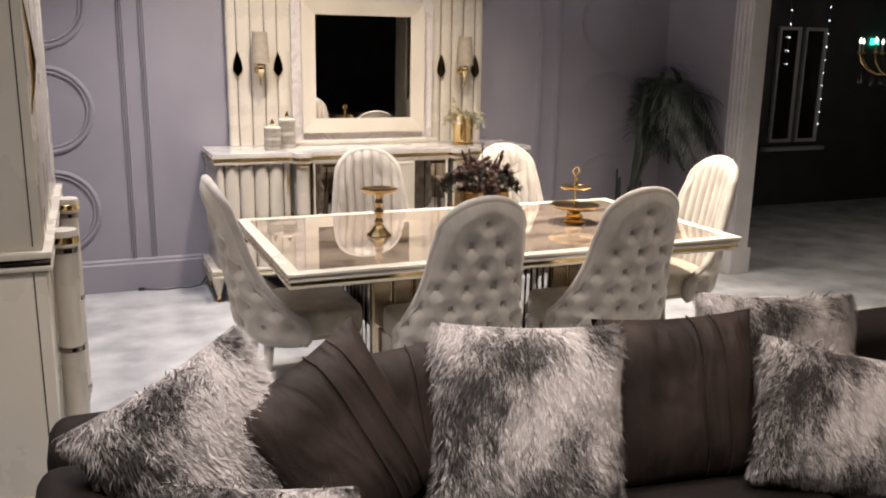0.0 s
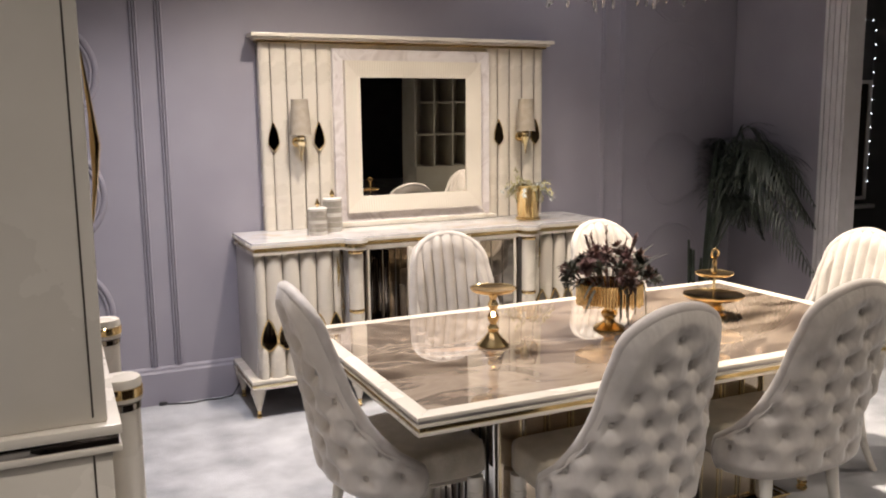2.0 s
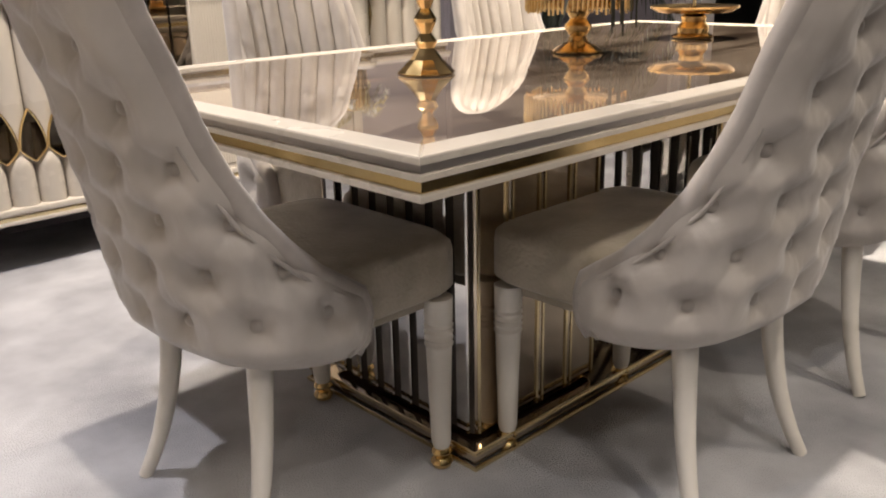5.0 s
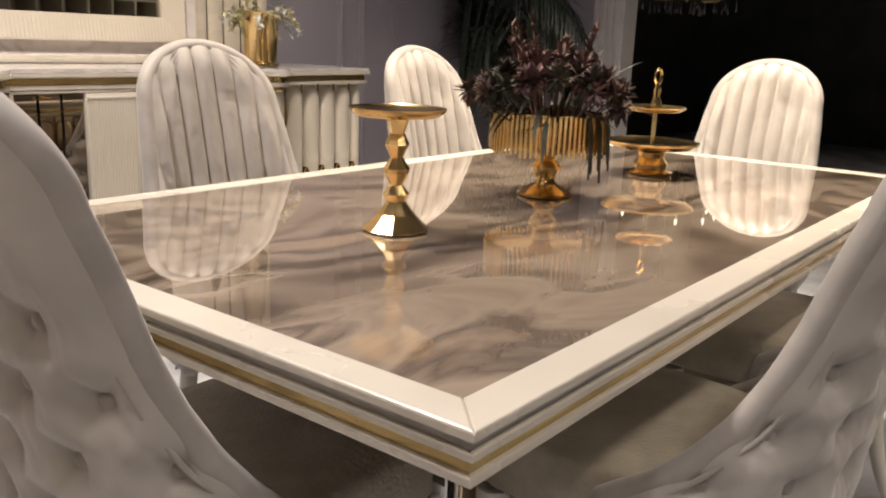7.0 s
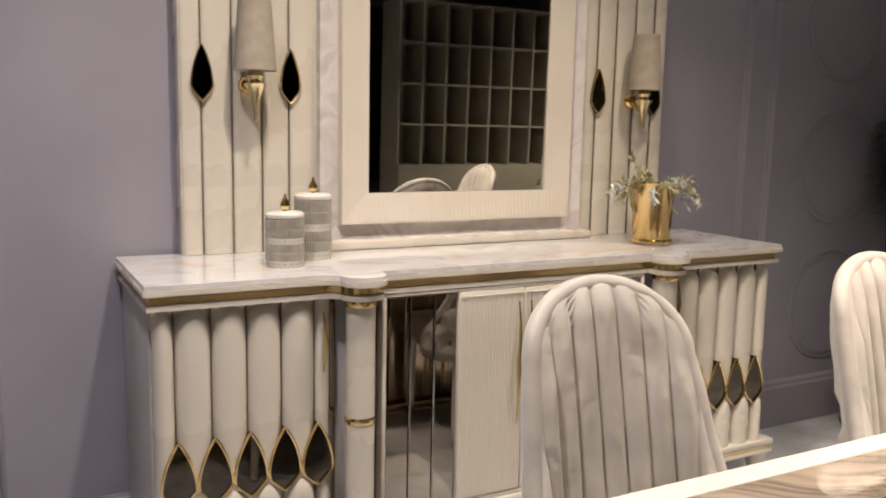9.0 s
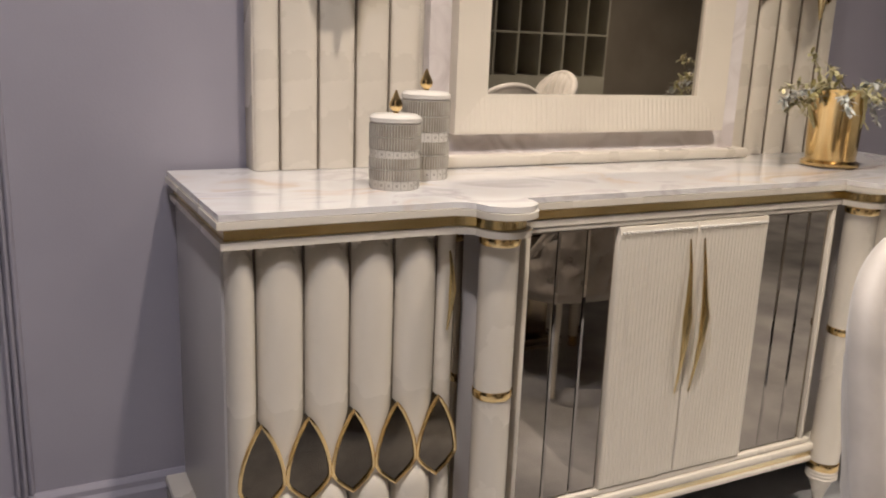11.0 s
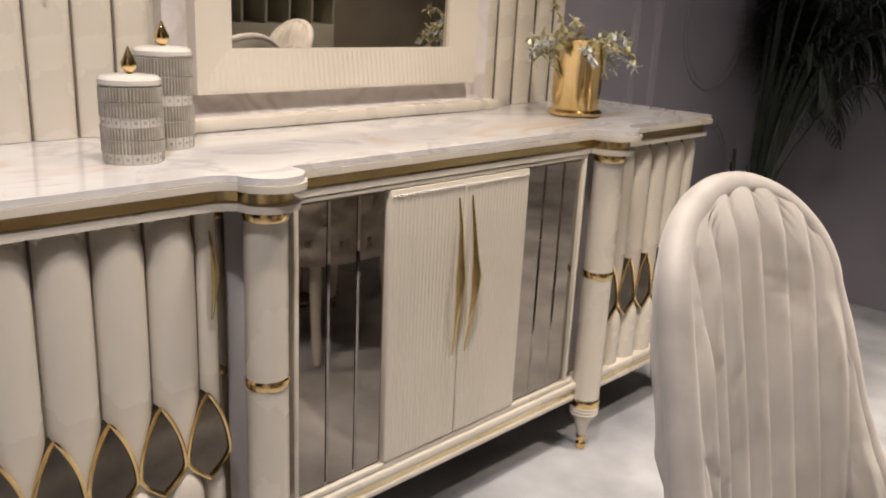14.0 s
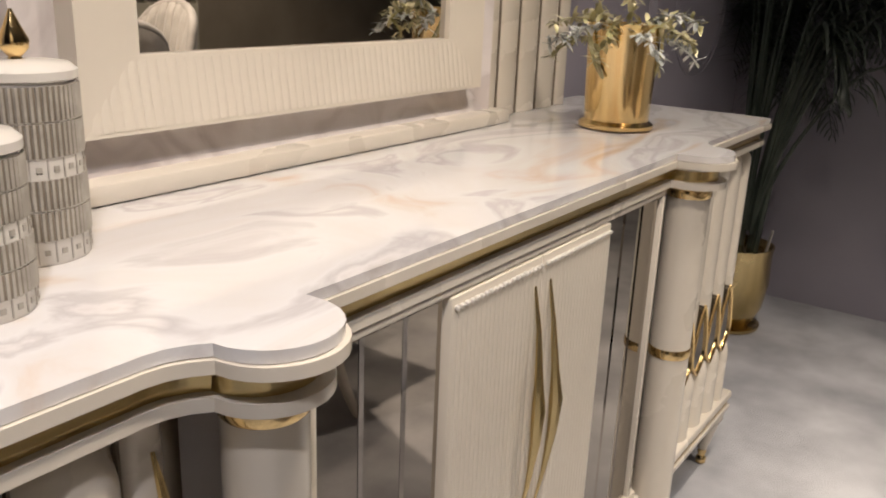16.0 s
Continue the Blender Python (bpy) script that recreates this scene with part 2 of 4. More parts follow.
def lathe(profile, segs=32, cx=0.0, cy=0.0, bm=None):
    """A turned body from (radius, height) pairs, closed at both ends."""
    bm = bm or bmesh.new()
    rings = []
    for r, z in profile:
        r = max(r, 0.0004)
        rings.append([bm.verts.new((cx + r * math.cos(2 * math.pi * k / segs), cy + r * math.sin(2 * math.pi * k / segs), z)) for k in range(segs)])
    for a, b in zip(rings, rings[1:]):
        for k in range(segs):
            bm.faces.new((a[k], a[(k + 1) % segs], b[(k + 1) % segs], b[k]))
    bm.faces.new(rings[0][::-1])
    bm.faces.new(rings[-1])
    return bm


def tube(points, radius, segs=8, bm=None, closed=False):
    """A round bar along points; radius may be a list."""
    bm = bm or bmesh.new()
    pts = [Vector(p) for p in points]
    n = len(pts)
    rad = radius if isinstance(radius, (list, tuple)) else [radius] * n
    rings, up = [], None
    for i, p in enumerate(pts):
        a = pts[i - 1] if (i or closed) else p
        b = pts[(i + 1) % n] if (i < n - 1 or closed) else p
        d = (b - a).normalized()
        if up is None:
            up = Vector((0, 0, 1)) if abs(d.z) < 0.9 else Vector((1, 0, 0))
        side = d.cross(up)
        if side.length < 1e-5:
            side = d.orthogonal()
        side.normalize()
        up = side.cross(d).normalized()
        rings.append([bm.verts.new(p + (side * math.cos(2 * math.pi * k / segs) + up * math.sin(2 * math.pi * k / segs)) * rad[i]) for k in range(segs)])
    pairs = list(zip(rings, rings[1:])) + ([(rings[-1], rings[0])] if closed else [])
    for a, b in pairs:
        for k in range(segs):
            bm.faces.new((a[k], a[(k + 1) % segs], b[(k + 1) % segs], b[k]))
    if not closed:
        bm.faces.new(rings[0][::-1])
        bm.faces.new(rings[-1])
    return bm


def prism(outline, z0, z1, bm=None, bevel=0.0):
    """An upright prism on a plan outline of (x, y)."""
    bm = bm or bmesh.new()
    lo = [bm.verts.new((x, y, z0)) for x, y in outline]
    hi = [bm.verts.new((x, y, z1)) for x, y in outline]
    n = len(outline)
    for k in range(n):
        bm.faces.new((lo[k], lo[(k + 1) % n], hi[(k + 1) % n], hi[k]))
    bm.faces.new(lo[::-1])
    top = bm.faces.new(hi)
    if bevel:
        bmesh.ops.bevel(bm, geom=list(top.edges), offset=bevel, segments=2, profile=0.5, affect="EDGES")
    return bm


def grid(nu, nv, f, bm=None, close_u=False):
    """A sheet of points f(u, v), u and v from 0 to 1."""
    bm = bm or bmesh.new()
    rows = [[bm.verts.new(f(i / nu, j / nv)) for i in range(nu + (0 if close_u else 1))] for j in range(nv + 1)]
    for a, b in zip(rows, rows[1:]):
        m = len(a)
        for i in range(m if close_u else m - 1):
            bm.faces.new((a[i], a[(i + 1) % m], b[(i + 1) % m], b[i]))
    return bm


def ramp(x, table):
    for (x0, y0), (x1, y1) in zip(table, table[1:]):
        if x <= x1:
            return y0 + (y1 - y0) * max(0.0, (x - x0) / (x1 - x0))
    return table[-1][1]


# ---- the setting ----
WALL_Y = 6.275
RIGHT_X = 4.82


def setting(name, bm, mat, label, category, smooth=False, parent=None):
    ob = part(name, bm, mat, parent, smooth=smooth)
    return tagged(ob, label, category, kind="structure")


setting("floor", box(-4, 12, -6, 9, -0.1, 0, 0), CARPET, "pale blue-grey cut-pile carpet with soft patchy shading", "floor")
setting("ceiling", box(-4, 12, -6, 9, CEILING, CEILING + 0.1, 0), PLASTER, "matt grey showroom ceiling above the carpet", "ceiling")
setting("wall_north", box(-4, RIGHT_X, WALL_Y, WALL_Y + 0.15, 0, CEILING, 0), WALL, "lavender-grey painted panelled wall behind the sideboard", "wall")
setting("wall_east", box(RIGHT_X, RIGHT_X + 0.12, 5.45, WALL_Y - 0.001, 0, CEILING, 0), WALL, "short lavender-grey painted return wall by the palm", "wall")
setting("wall_far", box(RIGHT_X - 0.4, 12, 7.6, 7.75, 0, CEILING, 0), DARKWALL, "near-black painted wall of the unlit neighbouring showroom", "wall")
setting("wall_south", box(-4, 12, -6.15, -6, 0, CEILING, 0), DARKWALL, "dark painted wall closing the showroom behind", "wall")
setting("wall_partition", box(6.45, 11.99, 0.30, 0.50, 0, CEILING, 0), BACKWALL, "plain taupe partition wall beside the shelving", "wall")
setting("wall_west", box(-4.15, -4, -6, 9, 0, CEILING, 0), DARKWALL, "dark painted side wall of the showroom", "wall")
setting("wall_outer", box(12, 12.15, -6, 9, 0, CEILING, 0), DARKWALL, "dark painted outer wall of the neighbouring showroom", "wall")


def wall_strip(name, x0, x1, profile, label):
    """A horizontal moulding on the back wall; profile is (out, z)."""
    bm = bmesh.new()
    a = [bm.verts.new((x0, WALL_Y - o, z)) for o, z in profile]
    b = [bm.verts.new((x1, WALL_Y - o, z)) for o, z in profile]
    n = len(profile)
    for k in range(n):
        bm.faces.new((a[k], a[(k + 1) % n], b[(k + 1) % n], b[k]))
    bm.faces.new(a[::-1])
    bm.faces.new(b)
    return setting(name, bm, WALL, label, "skirting board", smooth=False)


wall_strip("baseboard", -3.9, RIGHT_X - 0.002, [(0, 0), (0.022, 0), (0.022, 0.185), (0.014, 0.197), (0.014, 0.21), (0.006, 0.222), (0, 0.222)],
           "tall lavender-grey skirting board along the back wall")


def panel_moulding(x, z0, z1):
    bm = bmesh.new()
    for dx in (-0.014, 0.0, 0.014):
        h = 0.020 if dx == 0 else 0.013
        grid(6, 1, lambda u, v: (x + dx + 0.007 * math.cos(math.pi * u), WALL_Y - h * math.sin(math.pi * u), z0 + (z1 - z0) * v), bm)
    return setting("trim", bm, WALL, "slim vertical wall moulding painted lavender grey", "moulding", smooth=True)


for x in (0.59, 0.72, 3.64, 3.80):
    panel_moulding(x, 0.225, CEILING - 0.05)


def wall_ring(cx, cz, r, k=1.0):
    bm = bmesh.new()
    for rr, h in ((r, 0.017), (r - 0.026, 0.010)):
        pts = [(cx + rr * math.cos(2 * math.pi * k / 64), WALL_Y - 0.003, cz + rr * math.sin(2 * math.pi * k / 64)) for k in range(64)]
        tube(pts, h * k, 8, bm, closed=True)
    return setting("trim", bm, WALL, "round applied wall moulding painted lavender grey", "moulding", smooth=True)


for cz in (0.56, 1.215, 1.87, 2.52):
    wall_ring(0.125, cz, 0.262)
    wall_ring(4.27, cz, 0.262, 0.16)

# fluted pilaster at the end of the short return wall
pil = thing("pilaster", pose(RIGHT_X, 5.36, 0), "pale grey fluted pilaster ending the short return wall", "pilaster", kind="structure")
part("shaft", box(-0.03, 0.12, -0.10, 0.088, 0, CEILING, 0.004), PILASTER, pil, smooth=False)
for k in range(4):
    part("flute", box(-0.042, -0.031, -0.085 + k * 0.045, -0.06 + k * 0.045, 0.2, CEILING - 0.15, 0.004), PILASTER, pil)
part("plinth", box(-0.05, 0.14, -0.115, 0.087, 0, 0.2, 0.006), PILASTER, pil)


def downlight(x, y, watts, cone, colour):
    ob = thing("ceiling_downlight", pose(x, y, CEILING), "small round recessed ceiling downlight, lit, at an assumed place out of view", "downlight", "ceiling downlights")
    part("trim_ring", lathe([(0.045, -0.002), (0.06, -0.004), (0.062, -0.012), (0.05, -0.016), (0.044, -0.012)], 24), BLACKPLASTIC, ob)
    part("lens", lathe([(0.043, -0.004), (0.043, -0.008)], 20), BULB, ob)
    lamp = bpy.data.lights.new("downlight_beam", "SPOT")
    lamp.energy, lamp.spot_size, lamp.spot_blend, lamp.shadow_soft_size, lamp.color = watts, radians(cone), 1.0, 0.045, colour
    beam = new("downlight_beam", lamp)
    beam.matrix_basis = pose(x, y, CEILING - 0.08)
    return ob


for row in DOWNLIGHTS:
    downlight(*row)


# ---- sideboard ----
CX, HALF, TOPZ = 2.175, 1.116, 0.966
FRONT = 5.735
COLX = 0.551
side = thing("sideboard", pose(CX, 0, 0), "cream lacquered sideboard with fluted wings, smoked mirror strips and gold trim", "sideboard")


def sideboard_plan(out, grow):
    """Plan outline with the two round bulges over the columns, grown by out at the front and grow at the ends."""
    pts = [(-HALF - grow, WALL_Y - 0.02)]
    f = FRONT - out
    pts.append((-HALF - grow, f))
    for s in (-1, 1):
        c, r = s * COLX, 0.065 + out * 0.6
        arc = [(c + r * math.cos(math.pi * (1 + k / 14)), f - 0.022 - (r * 0.98) * math.sin(math.pi * k / 14)) for k in range(15)]
        lead = [(c + s * (r + 0.05 * (1 - q)), f - 0.022 * q * q) for q in (0.0, 0.35, 0.7)]
        if s < 0:
            pts += lead + arc + [(c + r, f)]
        else:
            pts += [(c - r, f)] + arc + lead[::-1]
    pts += [(HALF + grow, f), (HALF + grow, WALL_Y - 0.02)]
    return pts


part("top_slab", prism(sideboard_plan(0.0, 0.0), TOPZ - 0.012, TOPZ), TOPMARBLE, side, "white veined marble top", angle=30)
part("top_edge", prism(sideboard_plan(0.004, 0.004), TOPZ - 0.026, TOPZ - 0.013, bevel=0), CREAM, side, angle=30)
part("cove", prism(sideboard_plan(-0.012, -0.008), TOPZ - 0.031, TOPZ - 0.0265), CREAM, side, angle=30)
part("gold_band", prism(sideboard_plan(-0.016, -0.012), TOPZ - 0.052, TOPZ - 0.0315), BANDGOLD, side, "polished gold band", angle=30)
part("lip", prism(sideboard_plan(-0.006, -0.004), TOPZ - 0.066, TOPZ - 0.0525), CREAM, side, angle=30)
BASEZ = 0.222
YB = 5.785
part("body", box(-HALF + 0.014, HALF - 0.014, YB + 0.01, WALL_Y - 0.03, BASEZ - 0.01, TOPZ - 0.067, 0.003), SHADEDGREY, side)
part("plinth", box(-HALF - 0.034, HALF + 0.034, FRONT - 0.002, WALL_Y - 0.028, BASEZ - 0.024, BASEZ, 0.007), CREAM, side)
part("plinth_gold", box(-HALF - 0.027, HALF + 0.027, FRONT + 0.005, WALL_Y - 0.03, BASEZ - 0.040, BASEZ - 0.0245, 0.001), PALEGOLD, side, "pale gold stripe")
part("plinth_foot", box(-HALF - 0.032, HALF + 0.032, FRONT + 0.0, WALL_Y - 0.028, BASEZ - 0.055, BASEZ - 0.0405, 0.003), CREAM, side)


# Unseen dark board, added to cut bounced light and deepen the shade below.
part("underside", box(-HALF, HALF, FRONT + 0.02, WALL_Y - 0.03, BASEZ - 0.0595, BASEZ - 0.0555, 0), GAP, side, "dark board added to deepen the shade beneath", smooth=False)


def rib_mesh(w, z0, z1, h, dome=0.05, point=False, arch=0.0):
    """A convex upright rib; its top dies away in a round or pointed arch."""
    def f(u, v):
        a = math.pi * u
        if point:
            lim = z1 - dome * (abs(math.cos(a)) ** 1.6)
        else:
            lim = z1
        z = z0 + (lim - z0) * v
        k = 1.0
        if point and v > 0.7:
            k = math.sqrt(max(0.0, 1 - ((v - 0.7) / 0.3) ** 2)) * 0.75 + 0.25
        if not point and arch:
            z = z0 + (z1 - 0.10 - z0) * v / 0.3 if v < 0.3 else z1 - 0.10 * (1 - v) / 0.7
            lim = z1 - 0.008 - arch * abs(math.cos(a)) ** 2.2
            q = max(0.0, min(1.0, (z - lim + 0.022) / 0.022))
            k = 0.30 + 0.70 * math.sqrt(1 - q * q)
        return (w / 2 * -math.cos(a), -h * math.sin(a) ** 0.8 * k, z)
    bm = grid(16, 18, f)
    bmesh.ops.contextual_create(bm, geom=[e for e in bm.edges if e.is_boundary and all(abs(v.co.z - z0) < 1e-5 for v in e.verts)])
    return bm


def drop_outline(w, h, n=20):
    """Half-points of a pointed drop: sharp above, blunt point below. Centre at 0, tip at +h."""
    right = []
    for k in range(n + 1):
        t = k / n
        if t < 0.66:
            q = t / 0.66
            right.append((w * math.sin(q * math.pi / 2) ** 0.9, h * (1 - 0.74 * q ** 1.05)))
        else:
            q = (t - 0.66) / 0.34
            right.append((w * (1 - q ** 1.15), h * (0.26 - 0.26 * q ** 0.85)))
    return right


def drop(parent, x, y, z_tip, w, h, flat_label):
    right = drop_outline(w, h)
    pts = right + [(-px, pz) for px, pz in right[-2:0:-1]]
    bm = bmesh.new()
    fr = [bm.verts.new((px, -0.004, pz)) for px, pz in pts]
    bk = [bm.verts.new((px, 0.02, pz)) for px, pz in pts]
    n = len(pts)
    bm.faces.new(fr)
    for k in range(n):
        bm.faces.new((fr[k], fr[(k + 1) % n], bk[(k + 1) % n], bk[k]))
    glass = part("dark_inlay", bm, BLACKGLASS, parent, flat_label, smooth=False, at=pose(x, y, z_tip - h))
    part("gold_rim", tube([(px, -0.006, pz) for px, pz in pts], 0.0040 if w > 0.04 else 0.0026, 6, closed=True), GOLD, glass, "gold rim")
    return glass


PW = 0.094
RIBTOP = TOPZ - 0.067
for s in (-1, 1):
    grooves = [s * (1.041 - PW * k) for k in range(5)]
    widths = [(s * 1.0695, 0.057)] + [(s * (1.041 - PW * (k + 0.5)), PW) for k in range(4)] + [(s * (1.041 - PW * 4 - 0.023), 0.046)]
    made = {}
    for x, w in widths:
        if w not in made:
            up = part("flute", rib_mesh(w - 0.003, BASEZ, RIBTOP, 0.038 if w > 0.05 else 0.022, arch=0.042 if w > 0.05 else 0.0), CREAM, side, at=pose(x, YB + 0.008, 0))
            lo = part("petal", rib_mesh(w - 0.002, BASEZ, 0.412, 0.050 if w > 0.05 else 0.036, 0.048, True), CREAM, side, at=pose(x, YB + 0.006, 0))
            made[w] = (up.data, lo.data)
        else:
            shared("flute", made[w][0], side, pose(x, YB + 0.008, 0))
            shared("petal", made[w][1], side, pose(x, YB + 0.006, 0))
    for gx in grooves:
        part("groove", box(gx - 0.0014, gx + 0.0014, YB - 0.003, YB + 0.004, 0.53, RIBTOP, 0), JOINT, side, smooth=False)
        drop(side, gx, YB - 0.028, 0.550, 0.0445, 0.178, "dark glass drop with a gold rim")

# columns, doors and mirror strips
for s in (-1, 1):
    c = s * COLX
    col = part("column", lathe([(0.041, BASEZ - 0.05), (0.041, RIBTOP)], 32, c, FRONT - 0.01), CREAM, side)
    for z, h in ((RIBTOP - 0.022, 0.02), (0.545, 0.02), (BASEZ - 0.075, 0.022)):
        part("gold_ring", lathe([(0.0415, z), (0.0435, z + 0.003), (0.0435, z + h - 0.003), (0.0415, z + h)], 32, c, FRONT - 0.01), GOLD, col, "gold ring")
    prof = [(0.012, 0.045), (0.022, 0.085), (0.036, 0.118)]
    for k in range(3):
        z = 0.118 + k * 0.010
        prof += [(0.041, z + 0.001), (0.0435, z + 0.005), (0.041, z + 0.009)]
    part("leg", lathe(prof, 28, c, FRONT - 0.01), CREAM, side)
    part("gold_foot", lathe([(0.010, 0), (0.015, 0.004), (0.015, 0.018), (0.009, 0.024), (0.013, 0.034), (0.014, 0.042), (0.011, 0.048)], 20, c, FRONT - 0.01), GOLD, side, "gold ball foot")
    # dark reveal and slim gold pull beside the column
    xr = c + s * 0.072
    part("reveal", box(xr - 0.018, xr + 0.018, YB - 0.006, YB + 0.006, BASEZ, RIBTOP, 0.001), SMOKE, side, "smoked mirror strip")
    part("pull", tube([(xr + s * 0.022, YB - 0.022, 0.86), (xr + s * 0.021, YB - 0.032, 0.82), (xr + s * 0.02, YB - 0.036, 0.78), (xr + s * 0.021, YB - 0.032, 0.74), (xr + s * 0.022, YB - 0.022, 0.69)],
                      [0.002, 0.005, 0.008, 0.005, 0.002], 8), BANDGOLD, side, "slender gold pull")
    # three smoked strips
    inner = 0.230
    w = (0.464 - inner) / 3
    for k in range(3):
        xa = s * (inner + w * k + 0.001)
        xb = s * (inner + w * (k + 1) - 0.001)
        part("mirror_strip", box(min(xa, xb), max(xa, xb), YB - 0.034, YB + 0.008, BASEZ + 0.018, RIBTOP - 0.013, 0.004, 1), SMOKE, side, "bevelled smoked mirror strip", smooth=False)
    # door with fine ribs
    jx = s * 0.470
    part("jamb", box(jx - 0.006, jx + 0.006, FRONT + 0.008, YB + 0.008, BASEZ + 0.0175, RIBTOP - 0.012, 0.002), CREAM, side)
    part("reveal", box(min(jx + s * 0.0065, jx + s * 0.04), max(jx + s * 0.0065, jx + s * 0.04), YB - 0.004, YB + 0.008, BASEZ + 0.0175, RIBTOP - 0.0125, 0.001), SMOKE, side, "smoked mirror strip")
    xa, xb = (-inner + 0.001, -0.0015) if s < 0 else (0.0015, inner - 0.001)
    door = part("door", box(xa, xb, YB - 0.045, YB + 0.006, BASEZ + 0.018, RIBTOP - 0.0135, 0.002), CREAMMAT, side)
    bm = bmesh.new()
    n = 20
    rw = (xb - xa - 0.004) / n
    for k in range(n):
        x = xa + 0.002 + rw * (k + 0.5)
        grid(6, 1, lambda u, v: (x - rw / 2 * math.cos(math.pi * u), YB - 0.0453 - 0.0020 * math.sin(math.pi * u), BASEZ + 0.022 + (RIBTOP - 0.034 - BASEZ - 0.022) * v), bm)
    part("fine_ribs", bm, CREAMMAT, door)
    bead_mesh = None
    for k in range(n):
        spot = pose(xa + 0.002 + rw * (k + 0.5), YB - 0.048, RIBTOP - 0.027)
        if bead_mesh is None:
            bm = bmesh.new()
            bmesh.ops.create_icosphere(bm, subdivisions=1, radius=0.0043)
            bead_mesh = part("bead", bm, CERAMIC, door, at=spot).data
        else:
            shared("bead", bead_mesh, door, spot)
    hx = s * 0.022
    pull = tube([(hx, YB - 0.047, 0.845), (hx, YB - 0.058, 0.78), (hx * 1.15, YB - 0.066, 0.70), (hx * 1.25, YB - 0.070, 0.655), (hx * 1.2, YB - 0.068, 0.60), (hx * 1.1, YB - 0.060, 0.53), (hx, YB - 0.047, 0.455)],
                [0.002, 0.004, 0.007, 0.011, 0.008, 0.004, 0.0015], 8)
    part("pull", pull, BANDGOLD, door, "long tapered gold pull")
part("head_rail", box(-0.476, 0.476, FRONT + 0.008, YB + 0.008, RIBTOP - 0.0115, RIBTOP - 0.0005, 0.002), CREAM, side)
part("sill", box(-COLX + 0.05, COLX - 0.05, FRONT + 0.006, YB + 0.006, BASEZ + 0.0005, BASEZ + 0.017, 0.004), CREAM, side)
for x in (-HALF + 0.008, HALF - 0.008):
    for y in (FRONT + 0.045, WALL_Y - 0.09):
        part("corner_leg", lathe([(0.012, 0.045), (0.022, 0.08), (0.036, 0.135), (0.042, 0.145), (0.042, BASEZ - 0.055)], 24, x, y), CREAM, side)
        part("gold_foot", lathe([(0.010, 0), (0.014, 0.004), (0.014, 0.018), (0.009, 0.024), (0.012, 0.034), (0.012, 0.046)], 18, x, y), GOLD, side, "gold ball foot")

# ---- mirror back panel that stands on the sideboard ----
hutch = thing("mirror_panel", pose(CX, 0, TOPZ), "cream fluted back panel with a square mirror and gold-rimmed drops", "mirror panel")
HF, HZ, HH = 6.195, 2.092 - TOPZ, 0.932
part("back_board", box(-HH, HH, HF + 0.012, WALL_Y - 0.004, 0.0005, HZ - 0.05, 0.003), CREAM, hutch)
part("cornice", prism([(-HH - 0.05, WALL_Y - 0.004), (-HH - 0.05, HF - 0.06), (HH + 0.05, HF - 0.06), (HH + 0.05, WALL_Y - 0.004)], HZ - 0.022, HZ, bevel=0.006), CREAM, hutch)
part("cornice_cove", box(-HH - 0.03, HH + 0.03, HF - 0.04, WALL_Y - 0.005, HZ - 0.036, HZ - 0.0225, 0.004), CREAM, hutch)
part("gold_band", box(-HH - 0.012, HH + 0.012, HF - 0.018, WALL_Y - 0.005, HZ - 0.05, HZ - 0.0365, 0.001), GOLD, hutch, "gold band under the cornice")
EDGES = (0.930, 0.868, 0.776, 0.684, 0.598, 0.515)
for s in (-1, 1):
    for a, b in zip(EDGES, EDGES[1:]):
        part("board", rib_mesh(a - b - 0.003, 0.001, HZ - 0.052, 0.012), CREAM, hutch, at=pose(s * (a + b) / 2, HF + 0.013, 0))
    for g in EDGES[1:-1]:
        part("groove", box(s * g - 0.0016, s * g + 0.0016, HF + 0.005, HF + 0.0118, 0.002, HZ - 0.053, 0), JOINT, hutch, smooth=False)
    for g in (EDGES[1], EDGES[4]):
        drop(hutch, s * g, HF - 0.004, 1.594 - TOPZ, 0.031, 0.164, "dark glass drop with a gold rim")


def ring_frame(x0, x1, z0, z1, inner, ya, yb, y_in):
    """A square picture-frame moulding in the wall plane: outer edge at ya, inner lip at y_in, back at yb."""
    bm = bmesh.new()
    def ring(i, y):
        return [bm.verts.new((x, y, z)) for x, z in ((x0 + i, z0 + i), (x1 - i, z0 + i), (x1 - i, z1 - i), (x0 + i, z1 - i))]
    rings = [ring(0, yb), ring(0, ya), ring(inner, y_in), ring(inner, yb)]
    for a, b in zip(rings, rings[1:]):
        for k in range(4):
            bm.faces.new((a[k], a[(k + 1) % 4], b[(k + 1) % 4], b[k]))
    return bm


